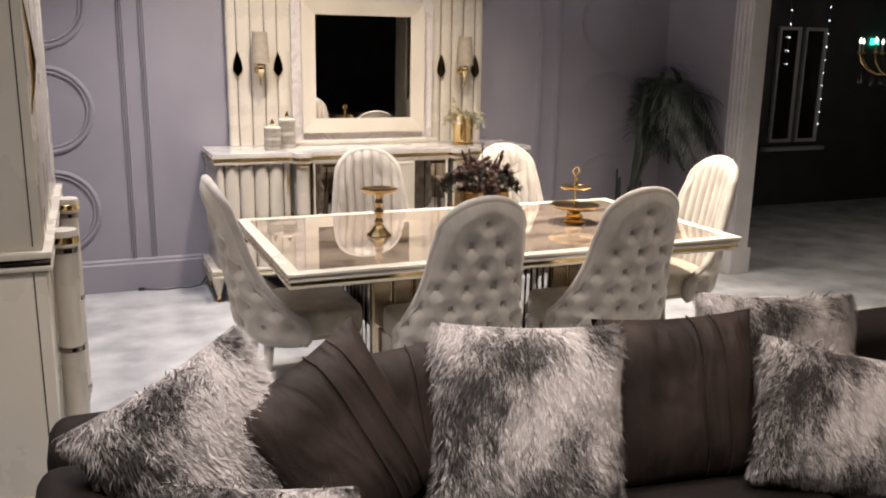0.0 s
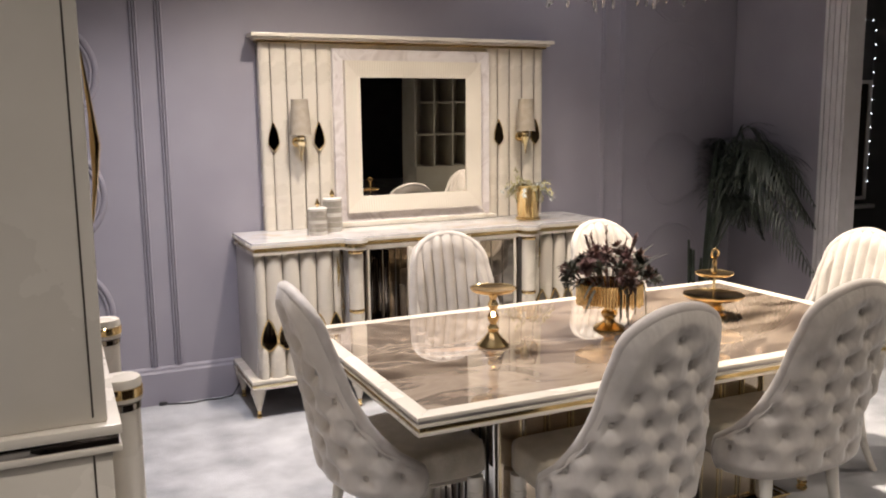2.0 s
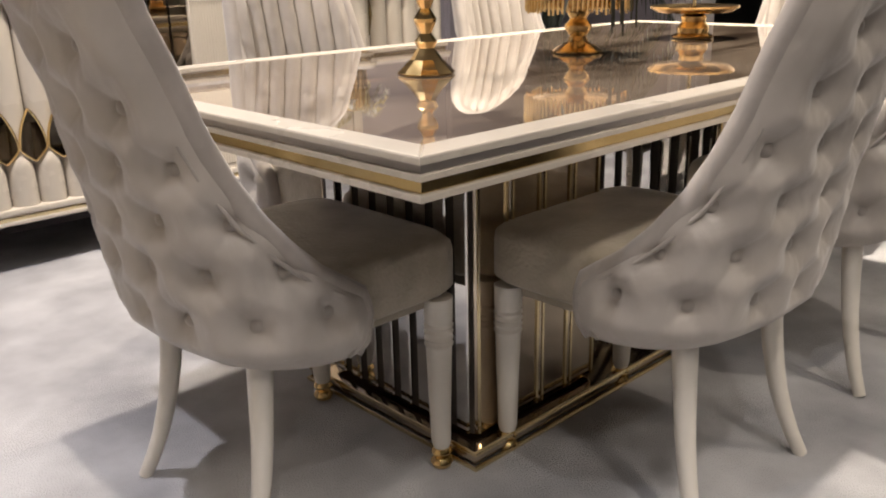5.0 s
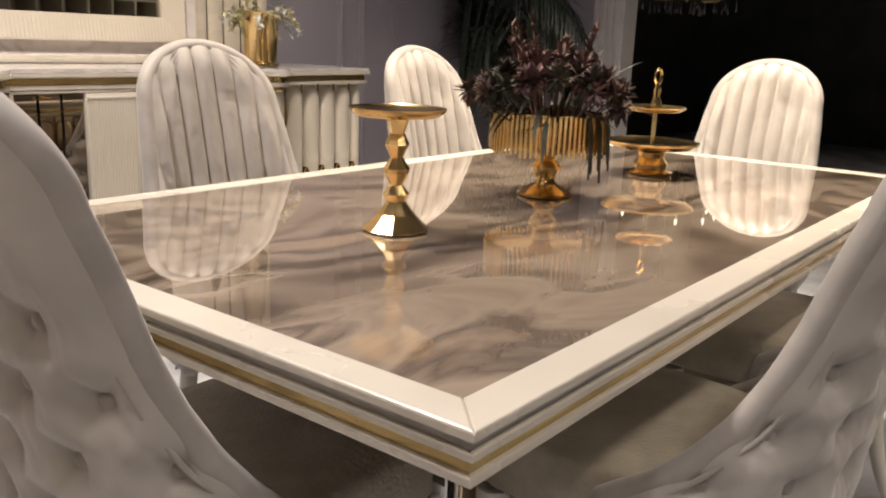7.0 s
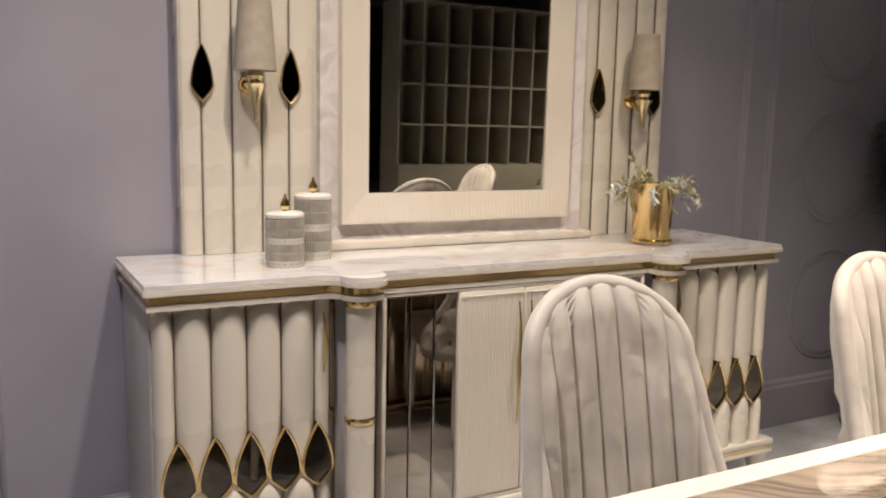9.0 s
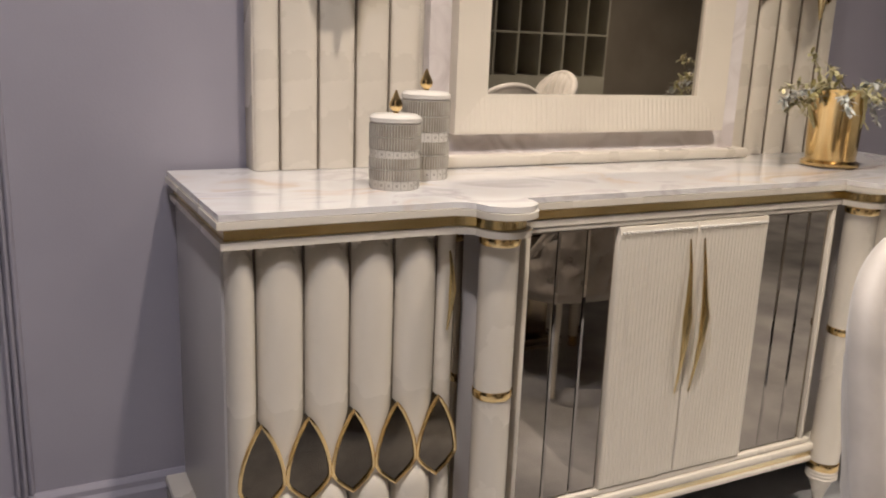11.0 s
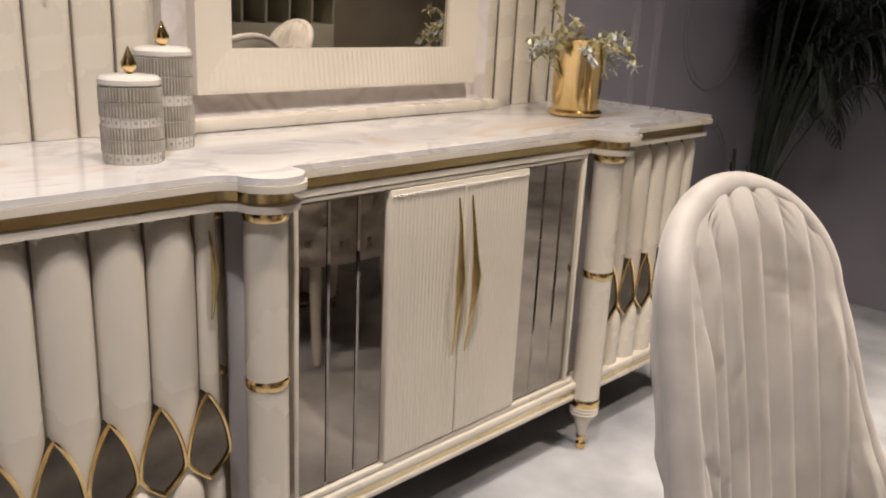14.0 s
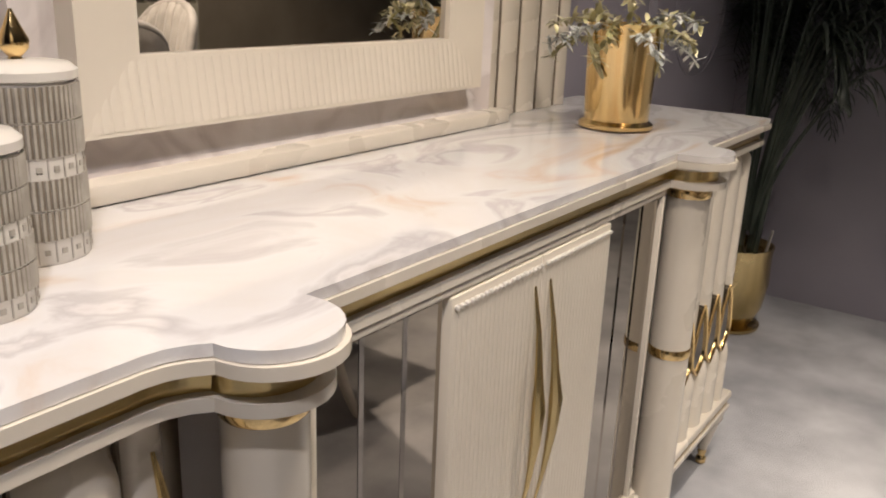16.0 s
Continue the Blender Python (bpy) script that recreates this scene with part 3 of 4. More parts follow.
MX0, MX1, MZ0, MZ1 = -0.343, 0.353, 1.147 - TOPZ, 1.849 - TOPZ
part("marble_surround", ring_frame(MX0 - 0.165, MX1 + 0.165, MZ0 - 0.165, MZ1 + 0.165, 0.075, HF - 0.025, HF + 0.008, HF - 0.004), ROSEMARBLE, hutch, "rose-grey marble surround", smooth=False)
part("frame", ring_frame(MX0 - 0.098, MX1 + 0.098, MZ0 - 0.098, MZ1 + 0.098, 0.098, HF - 0.045, HF + 0.006, HF - 0.030), CREAMMAT, hutch, smooth=False)
step = 0.0155
for z0, z1 in ((MZ0 - 0.092, MZ0 - 0.006), (MZ1 + 0.006, MZ1 + 0.092)):
    bm = bmesh.new()
    n = int((MX1 - MX0 + 0.17) / step)
    for k in range(n):
        x = MX0 - 0.085 + step * (k + 0.5)
        grid(4, 1, lambda u, v: (x - step * 0.46 * math.cos(math.pi * u), HF - (0.0444 if (v < 0.5) == (z0 < MZ0) else 0.0314) - 0.0012 * math.sin(math.pi * u), z0 + (z1 - z0) * v), bm)
    part("frame_ribs", bm, CREAMMAT, hutch)

part("mirror_glass", box(MX0 - 0.002, MX1 + 0.002, -0.0075, 0.0075, MZ0 - MZ1 - 0.004, 0, 0), MIRROR, hutch, "clear mirror glass", smooth=False, at=pose(0, HF - 0.0205, MZ1 + 0.002, 0.8))
part("ledge", box(MX0 - 0.20, MX1 + 0.20, HF - 0.06, HF + 0.012, 0.001, 0.0295, 0.006), CREAM, hutch)


def sconce(x):
    ob = thing("wall_sconce", pose(x, HF, 1.46), "gold wall sconce with a beige tapered fabric shade, unlit", "wall lamp", "sconces on the mirror panel")
    part("backplate", lathe([(0.008, -0.02), (0.03, -0.012), (0.03, 0.0), (0.02, 0.012)], 24), GOLD, ob, at=pose(0, -0.012, 0.02, 90))
    part("bracket", tube([(0, -0.02, 0.02), (0, -0.055, -0.012), (0, -0.085, 0.0)], 0.008, 8), GOLD, ob)
    part("cup", lathe([(0.004, -0.085), (0.008, -0.055), (0.014, -0.02), (0.028, 0.012), (0.034, 0.022), (0.018, 0.027), (0.026, 0.045), (0.016, 0.062)], 24, 0, -0.085), PALEGOLD, ob)
    bm = lathe([(0.063, 0.060), (0.062, 0.066), (0.048, 0.262), (0.046, 0.263), (0.060, 0.064)], 32, 0, -0.085)
    part("shade", bm, SHADE, ob, "beige tapered fabric shade")
    return ob


for x in (CX - 0.730, CX + 0.752):
    sconce(x)


# ---- things on the sideboard ----
def canister(x, y, r, h):
    ob = thing("canister", pose(x, y, TOPZ), "white and grey finely ribbed lidded canister with a gold knob", "canister", "canisters on the sideboard")
    body = part("body", lathe([(r * 0.97, 0.0), (r, 0.003), (r, h - 0.004), (r * 0.97, h)], 36), CERAMIC, ob)
    n = 56
    for a, b in ((0.145, 0.31), (0.32, 0.485), (0.605, 0.79), (0.80, 0.985)):
        bm = bmesh.new()
        for k in range(n):
            t = 2 * math.pi * k / n
            tube([(r * math.cos(t), r * math.sin(t), h * a), (r * math.cos(t), r * math.sin(t), h * b)], 0.0023, 5, bm)
        part("rib_band", bm, GREYRIB, body, "band of fine grey ribs")
        part("liner", lathe([(r + 0.0004, h * a), (r + 0.0008, h * a + 0.001), (r + 0.0008, h * b - 0.001), (r + 0.0004, h * b)], 36), JOINT, body)
    for a, b in ((0.02, 0.14), (0.49, 0.60)):
        bm = bmesh.new()
        for k in range(20):
            t = 2 * math.pi * k / 20
            for w, hh, off in ((0.0055, 0.0055, 0.0), (0.0014, h * (b - a), math.pi / 20)):
                made = bmesh.ops.create_cube(bm, size=1.0)["verts"]
                bmesh.ops.scale(bm, verts=made, vec=(0.002, w, hh))
                bmesh.ops.rotate(bm, verts=made, cent=(0, 0, 0), matrix=Matrix.Rotation(t + off, 3, "Z"))
                bmesh.ops.translate(bm, verts=made, vec=(r * math.cos(t + off), r * math.sin(t + off), h * (a + b) / 2))
        part("dot_band", bm, GREYRIB, body, "band of white squares with dark dots")
    lid = part("lid", lathe([(r * 0.98, h), (r * 1.03, h + 0.002), (r * 1.03, h + 0.010), (r * 0.9, h + 0.016), (0.004, h + 0.019)], 36), CERAMIC, ob)
    part("knob", lathe([(0.008, h + 0.016), (0.006, h + 0.021), (0.0135, h + 0.029), (0.0145, h + 0.037), (0.007, h + 0.053), (0.0015, h + 0.066)], 20), GOLD, lid, "gold drop knob")
    return ob


canister(1.474, 5.925, 0.053, 0.139)
canister(1.594, 6.03, 0.054, 0.180)


def leaf(bm, base, direction, length, width, droop, fold=0.15, segs=5):
    """A pointed leaf blade that bends under its weight."""
    d = Vector(direction).normalized()
    side = d.cross(Vector((0, 0, 1)))
    if side.length < 1e-3:
        side = Vector((1, 0, 0))
    side.normalize()
    rows = []
    p = Vector(base)
    for k in range(segs + 1):
        t = k / segs
        w = width * math.sin(math.pi * min(1.0, 0.12 + 0.88 * t)) ** 0.8 * 0.5
        up = side.cross(d).normalized()
        rows.append((bm.verts.new(p - side * w + up * fold * w), bm.verts.new(p), bm.verts.new(p + side * w + up * fold * w)))
        d = (d + Vector((0, 0, -droop / segs))).normalized()
        p = p + d * (length / segs)
    for a, b in zip(rows, rows[1:]):
        bm.faces.new((a[0], a[1], b[1], b[0]))
        bm.faces.new((a[1], a[2], b[2], b[1]))


rng = random.Random(4)
pot = thing("gold_planter", pose(2.85, 5.945, TOPZ), "polished gold tapered pot holding pale gilded foliage on the sideboard", "plant pot")
part("pot", lathe([(0.068, 0), (0.079, 0.004), (0.079, 0.012), (0.068, 0.020), (0.068, 0.026), (0.070, 0.06), (0.075, 0.212), (0.078, 0.218), (0.074, 0.218), (0.068, 0.18), (0.02, 0.17)], 40), GOLD, pot)
for k in range(20):
    bm = bmesh.new()
    a = 2 * math.pi * k / 20 + rng.uniform(-0.2, 0.2)
    tilt = rng.uniform(0.5, 2.6)
    p = Vector((0.03 * math.cos(a), 0.03 * math.sin(a), 0.18))
    d = Vector((math.cos(a), math.sin(a), tilt)).normalized()
    stem = [p.copy()]
    for j in range(7):
        d = (d + Vector((rng.uniform(-0.15, 0.15), rng.uniform(-0.15, 0.15), -0.27))).normalized()
        p = p + d * rng.uniform(0.016, 0.026)
        stem.append(p.copy())
    tube(stem, 0.0018, 5, bm)
    for q in stem[2:]:
        for j in range(6):
            leaf(bm, q, (rng.uniform(-1, 1), rng.uniform(-1, 1), rng.uniform(-0.5, 1)), rng.uniform(0.018, 0.036), rng.uniform(0.008, 0.015), 0.8, segs=3)
    part("sprig", bm, LEAFGOLD if k % 3 else FROSTLEAF, pot, "pale gilded leaves")
for k in range(7):
    a = rng.uniform(0, 6.28)
    r = 0.082
    pts = [(0.05 * math.cos(a), 0.05 * math.sin(a), 0.20), (r * math.cos(a), r * math.sin(a), 0.21)] + [(r * math.cos(a + 0.25 * j * rng.uniform(0.2, 1)), r * math.sin(a + 0.2 * j), 0.20 - 0.03 * j) for j in range(1, 4)]
    part("tendril", tube(pts, 0.003, 6), LEAFGOLD, pot)


# ---- dining table ----
TX0, TX1, TY0, TY1, TZ = 1.026, 3.228, 3.458, 4.648, 0.763
table = thing("dining_table", pose((TX0 + TX1) / 2, (TY0 + TY1) / 2, 0), "cream dining table with a glossy brown marbled top and gold edge", "dining table")
tx, ty = (TX1 - TX0) / 2, (TY1 - TY0) / 2
part("top_panel", box(-tx + 0.055, tx - 0.055, -ty + 0.055, ty - 0.055, TZ - 0.02, TZ - 0.001, 0), TABLETOP, table, "high-gloss brown and grey marbled panel", smooth=False)


def border(inset, width, z0, z1, bevel=0.002):
    """A mitred border of four bars."""
    out = []
    x, y, w = tx - inset, ty - inset, width
    for quad in (((-x, -y), (x, -y), (x - w, -y + w), (-x + w, -y + w)), ((x, -y), (x, y), (x - w, y - w), (x - w, -y + w)),
                 ((x, y), (-x, y), (-x + w, y - w), (x - w, y - w)), ((-x, y), (-x, -y), (-x + w, -y + w), (-x + w, y - w))):
        out.append(prism(quad, z0, z1, bevel=bevel))
    return out


for bm in border(0.0, 0.0545, TZ - 0.010, TZ + 0.001, 0.003):
    part("border_bar", bm, CREAM, table, angle=20)
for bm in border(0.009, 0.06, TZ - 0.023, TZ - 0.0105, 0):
    part("cove_bar", bm, SHADEDGREY, table, "recessed cove, its shade put into a grey lacquer", angle=20)
for bm in border(0.003, 0.07, TZ - 0.032, TZ - 0.0235, 0.002):
    part("upper_lip", bm, CREAM, table, angle=20)
for bm in border(0.013, 0.05, TZ - 0.050, TZ - 0.0325, 0):
    part("gold_bar", bm, BANDGOLD, table, "polished gold edge strip", angle=20)
for bm in border(0.006, 0.08, TZ - 0.060, TZ - 0.0505, 0.002):
    part("lower_bar", bm, CREAM, table, angle=20)
part("underside", box(-tx + 0.03, tx - 0.03, -ty + 0.03, ty - 0.03, TZ - 0.0535, TZ - 0.0215, 0), GAP, table, smooth=False)
part("apron", box(-tx + 0.30, tx - 0.30, -ty + 0.30, ty - 0.30, TZ - 0.10, TZ - 0.0635, 0.003), CREAM, table)
part("plinth", box(-0.695, 0.695, -0.285, 0.285, 0.012, 0.034, 0.004), BRONZE, table, "bronze mirrored plinth")
for z in (0.0, 0.0345):
    rim_box = [(-0.70, -0.29), (0.70, -0.29), (0.70, 0.29), (-0.70, 0.29)]
    part("gold_rail", tube([(x, y, z + 0.006) for x, y in rim_box], 0.006, 8, closed=True), PALEGOLD, table, "gold rail round the plinth")


def arch_line(w, z0, z1, r=0.028):
    """Outline of a tall panel whose upper corners are rounded."""
    h = w / 2
    pts = [(-h, z0), (-h, z1 - r)]
    pts += [(-h + r - r * math.cos(radians(a)), z1 - r + r * math.sin(radians(a))) for a in (30, 60, 90)]
    return pts + [(-x, z) for x, z in pts[::-1]]


for s in (-1, 1):
    c = s * 0.455
    post = part("pillar", box(c - 0.20, c + 0.20, -0.240, 0.240, 0.047, TZ - 0.101, 0.003), GAP, table, "mirror-clad pillar", smooth=False)
    outline = arch_line(0.082, 0.052, TZ - 0.125)
    for k in range(4):
        x = c - 0.15 + 0.10 * k
        for y, out in ((-0.245, -1), (0.245, 1)):
            part("bronze_panel", box(x - 0.048, x + 0.048, y - 0.0045, y + 0.0045, 0.048, TZ - 0.102, 0.003, 1), BRONZE, post, "bevelled bronze mirror panel", smooth=False)
            part("gold_line", tube([(x + px, y + out * 0.0065, pz) for px, pz in outline], 0.0038, 6), PALEGOLD, post, "slim gold arched line")
    for k in range(8):
        y = -0.236 + 0.0595 * k
        for x in (c - 0.205, c + 0.205):
            part("mirror_strip", box(x - 0.0045, x + 0.0045, y, y + 0.036, 0.048, TZ - 0.102, 0.003, 1), MIRROR, post, "narrow bevelled mirror strip", smooth=False)


# ---- dining chairs ----
def plan_curve(s):
    """Plan of the chair shell: arc length s from the middle of the back to (across, forward)."""
    sign, s = (1 if s >= 0 else -1), abs(s)
    x = y = 0.0
    n = 24
    ds = s / n if s else 0
    phi = 0.0
    for k in range(n):
        q = (k + 0.5) * ds
        phi = q / 0.55 if q < 0.12 else min(math.pi / 2, 0.12 / 0.55 + (q - 0.12) / 0.15)
        x += math.cos(phi) * ds
        y += math.sin(phi) * ds
    phi = s / 0.55 if s < 0.12 else min(math.pi / 2, 0.12 / 0.55 + (s - 0.12) / 0.15)
    return sign * x, y, (sign * math.sin(phi), -math.cos(phi))


SHELL = [(0.35, 0.34), (0.38, 0.395), (0.42, 0.418), (0.455, 0.415), (0.475, 0.385), (0.51, 0.340), (0.56, 0.298), (0.62, 0.262), (0.69, 0.234), (0.76, 0.216), (0.86, 0.201), (0.92, 0.188)]
CROWN = 0.150
SHELL += [(0.92 + CROWN * math.sin(radians(a)), 0.188 * math.cos(radians(a))) for a in range(5, 91, 5)]
BACKY = -0.235


def shell_point(s, z, off):
    x, y, nrm = plan_curve(s)
    lean = 0.130 * max(0.0, (z - 0.42) / 0.66) ** 1.25
    tuck = 0.05 * max(0.0, (0.45 - z) / 0.10) ** 2
    return Vector((x + nrm[0] * off, BACKY + y - lean + tuck + nrm[1] * off, z + (-0.10 * off if z > 0.6 else 0)))


def tuft_rows():
    out = []
    for j in range(7):
        z = 0.445 + 0.088 * j
        odd = j % 2
        for k in range(-3, 4):
            s = (k + 0.5 * odd) * 0.112
            if abs(s) < ramp(z, SHELL) - 0.035 and abs(s) < 0.40 and not (z > 0.93 and abs(s) > 0.1):
                out.append((s, z))
    return out


TUFTS = tuft_rows()


def shell_rows(v, low=0.35):
    """Heights of the rows: even up to the shoulder, then by angle round the crown."""
    if v < 0.72:
        return low + (0.92 - low) * v / 0.72
    return 0.92 + CROWN * math.sin((v - 0.72) / 0.28 * math.pi / 2)


def rim(s, z, L):
    """Distance from the shell's edge, along the surface."""
    if z < 0.92:
        return L - abs(s)
    return (1 - math.hypot(s / 0.188, (z - 0.92) / CROWN)) * 0.165


def outer(u, v):
    z = shell_rows(v)
    L = ramp(z, SHELL)
    s = (2 * u - 1) * L
    d = min((math.hypot(s - a, z - b) for a, b in TUFTS), default=1)
    puff = 0.034 * (1 - math.exp(-(d / 0.034) ** 1.3)) - 0.014
    # folds along the lines that join the buttons
    fold = 0.0
    a1 = (s / 0.112 + (z - 0.445) / 0.176) % 1.0
    a2 = (s / 0.112 - (z - 0.445) / 0.176) % 1.0
    for a in (a1, a2):
        q = min(a, 1 - a)
        fold = max(fold, math.exp(-(q / 0.055) ** 2))
    if z < 0.95:
        puff -= 0.0055 * fold * math.exp(-(d / 0.05) ** 2)
    edge = min(1.0, rim(s, z, L) / 0.055, (z - 0.35) / 0.05)
    puff = puff * max(0.0, edge) + 0.010 * max(0.0, edge) ** 0.5
    return shell_point(s, z, 0.015 + puff)


def inner_face(u, v):
    z = shell_rows(v, 0.42)
    L = ramp(z, SHELL)
    s = (2 * u - 1) * L
    ch = 0.056
    rib = abs(math.sin(math.pi * (s / ch + 0.5))) ** 0.6
    edge = max(0.0, min(1.0, rim(s, z, L) / (0.022 + 0.035 * max(0.0, min(1.0, (z - 0.84) / 0.12)))))
    return shell_point(s, z, -0.0115 - 0.004 * edge ** 0.5 - 0.021 * rib * edge ** 0.7)


def shell_edge(inset, off):
    half = [(ramp(z, SHELL), z) for z in np.linspace(0.355, 0.92, 30)] + [(0.188 * math.cos(radians(a)), 0.92 + CROWN * math.sin(radians(a))) for a in range(6, 90, 6)]
    half = [(L - inset, z) if z < 0.92 else (L * (1 - inset / 0.188), 0.92 + (z - 0.92) * (1 - inset / CROWN)) for L, z in half]
    pts = [shell_point(-L, z, off) for L, z in half]
    pts.append(shell_point(0.0, 0.92 + CROWN - inset, off))
    return pts + [shell_point(L, z, off) for L, z in half[::-1]]


def dining_chair():
    ob = thing("dining_chair", pose(0, 0, 0), "beige velvet dining chair with a button-tufted rounded back", "chair", "chairs round the table")
    part("back_shell", grid(110, 92, outer), VELVET, ob, "button-tufted velvet outer back", angle=180)
    part("inner_back", grid(112, 40, inner_face), VELVET, ob, "channel-stitched velvet inner back", angle=180)
    part("padded_edge", tube(shell_edge(0.009, 0.003), 0.0205, 14), PIPING, ob, "padded velvet edge", angle=180)
    part("piping", tube(shell_edge(0.030, 0.024), 0.004, 6), PIPING, ob, "thin velvet piping", angle=180)
    first = None
    for s, z in TUFTS:
        p = shell_point(s, z, 0.012)
        x, y, nrm = plan_curve(s)
        m = Matrix.Translation(p) @ Vector((nrm[0], nrm[1], 0)).to_track_quat("Z", "Y").to_matrix().to_4x4()
        if first is None:
            first = part("button", lathe([(0.012, -0.004), (0.013, 0.001), (0.010, 0.005), (0.001, 0.0075)], 12), PIPING, ob, at=m)
        else:
            shared("button", first.data, ob, m)
    # seat: a full cushion, rounded in front
    def seat(u, v):
        a = 2 * math.pi * u
        cx, cy = math.cos(a), math.sin(a)
        e = 9 if cy > 0 else 2.7
        k = (abs(cx) ** e + abs(cy) ** e) ** (-1 / e)
        prof = [(0.0, 0.382), (0.97, 0.385), (1.0, 0.395), (1.0, 0.468), (0.985, 0.485), (0.94, 0.495), (0.6, 0.502), (0.0, 0.505)]
        i = v * (len(prof) - 1)
        i0 = min(int(i), len(prof) - 2)
        r = prof[i0][0] + (prof[i0 + 1][0] - prof[i0][0]) * (i - i0)
        z = prof[i0][1] + (prof[i0 + 1][1] - prof[i0][1]) * (i - i0)
        return ((0.232 if cy > 0 else 0.222 + 0.010 * (1 + cy) ** 3) * k * cx * max(r, 0.002), 0.04 + 0.235 * k * cy * max(r, 0.002), z)
    part("seat", grid(48, 14, seat, close_u=True), SEATVELVET, ob, "taupe velvet seat cushion", angle=60)
    part("seat_rail", box(-0.195, 0.195, -0.05, 0.245, 0.352, 0.3815, 0.008), SEATVELVET, ob)
    for s in (-1, 1):
        prof = [(0.016, 0.046), (0.020, 0.06), (0.026, 0.27)]
        for k in range(4):
            z = 0.272 + 0.013 * k
            prof += [(0.026, z), (0.0295, z + 0.006), (0.026, z + 0.012)]
        prof += [(0.028, 0.33), (0.029, 0.375)]
        leg = part("leg", lathe(prof, 20, s * 0.205, 0.225), LEGWHITE, ob, "turned cream front leg with rings")
        part("gold_cap", lathe([(0.012, 0.0), (0.020, 0.004), (0.0235, 0.013), (0.019, 0.022), (0.013, 0.0255), (0.019, 0.029), (0.022, 0.037), (0.018, 0.045), (0.014, 0.048)], 18, s * 0.205, 0.225), GOLD, leg, "gold foot cap")
        pts, rad = [], []
        for k in range(9):
            t = k / 8
            pts.append((s * (0.160 + 0.045 * t ** 2), -0.145 - 0.03 * t - 0.05 * t ** 3, 0.375 * (1 - t)))
            rad.append(0.024 - 0.010 * t)
        part("leg", tube(pts, rad, 12), LEGWHITE, ob, "tapered curved back leg")
    return ob


# x, y, turn: a chair faces along +y before its turn
CHAIRS = [(1.745, 3.552, 0), (2.488, 3.562, 0), (1.172, 4.035, -90), (1.765, 4.575, 174), (2.675, 4.59, 180), (3.205, 4.04, 90)]
chair = dining_chair()
chair.matrix_basis = pose(CHAIRS[0][0], CHAIRS[0][1], 0, 0, 0, CHAIRS[0][2])
for x, y, turn in CHAIRS[1:]:
    copy_thing(chair, pose(x, y, 0, 0, 0, turn))


# ---- things on the table ----
def cake_stand():
    ob = thing("cake_stand", pose(1.59, 4.055, TZ + 0.001), "gold pedestal cake stand with a faceted stem on the table", "cake stand")
    part("foot", lathe([(0.060, 0.0), (0.062, 0.003), (0.052, 0.012), (0.034, 0.030), (0.018, 0.052)], 10), GOLD, ob, smooth=False)
    part("stem", lathe([(0.018, 0.0525), (0.024, 0.066), (0.012, 0.082), (0.022, 0.104), (0.024, 0.112), (0.011, 0.132), (0.022, 0.155), (0.013, 0.175), (0.02, 0.199)], 8), GOLD, ob, smooth=False)
    part("plate", lathe([(0.02, 0.1995), (0.074, 0.205), (0.085, 0.214), (0.087, 0.220), (0.081, 0.217), (0.02, 0.210)], 48), GOLD, ob, "shallow gold plate")
    return ob


def tier_stand():
    ob = thing("tiered_tray", pose(2.65, 4.055, TZ + 0.001), "two-tier gold tray with a ring handle on the table", "tiered tray")
    part("foot", lathe([(0.058, 0), (0.060, 0.006), (0.044, 0.014), (0.046, 0.028), (0.034, 0.046), (0.038, 0.060), (0.026, 0.066)], 32), GOLD, ob)
    part("lower_plate", lathe([(0.02, 0.0665), (0.105, 0.072), (0.125, 0.084), (0.127, 0.090), (0.118, 0.085), (0.02, 0.078)], 48), GOLD, ob, "wide gold plate")
    part("stem", lathe([(0.006, 0.0785), (0.006, 0.165)], 14), PALEGOLD, ob)
    part("upper_plate", lathe([(0.01, 0.1655), (0.066, 0.170), (0.080, 0.179), (0.081, 0.184), (0.074, 0.180), (0.01, 0.176)], 48), GOLD, ob, "small gold plate")
    part("finial", lathe([(0.01, 0.1765), (0.016, 0.186), (0.012, 0.20), (0.007, 0.212), (0.011, 0.226), (0.005, 0.244)], 18), GOLD, ob)
    part("ring_handle", tube([(0.019 * math.cos(k * math.pi / 12), 0, 0.264 + 0.019 * math.sin(k * math.pi / 12)) for k in range(24)], 0.004, 8, closed=True), GOLD, ob)
    return ob


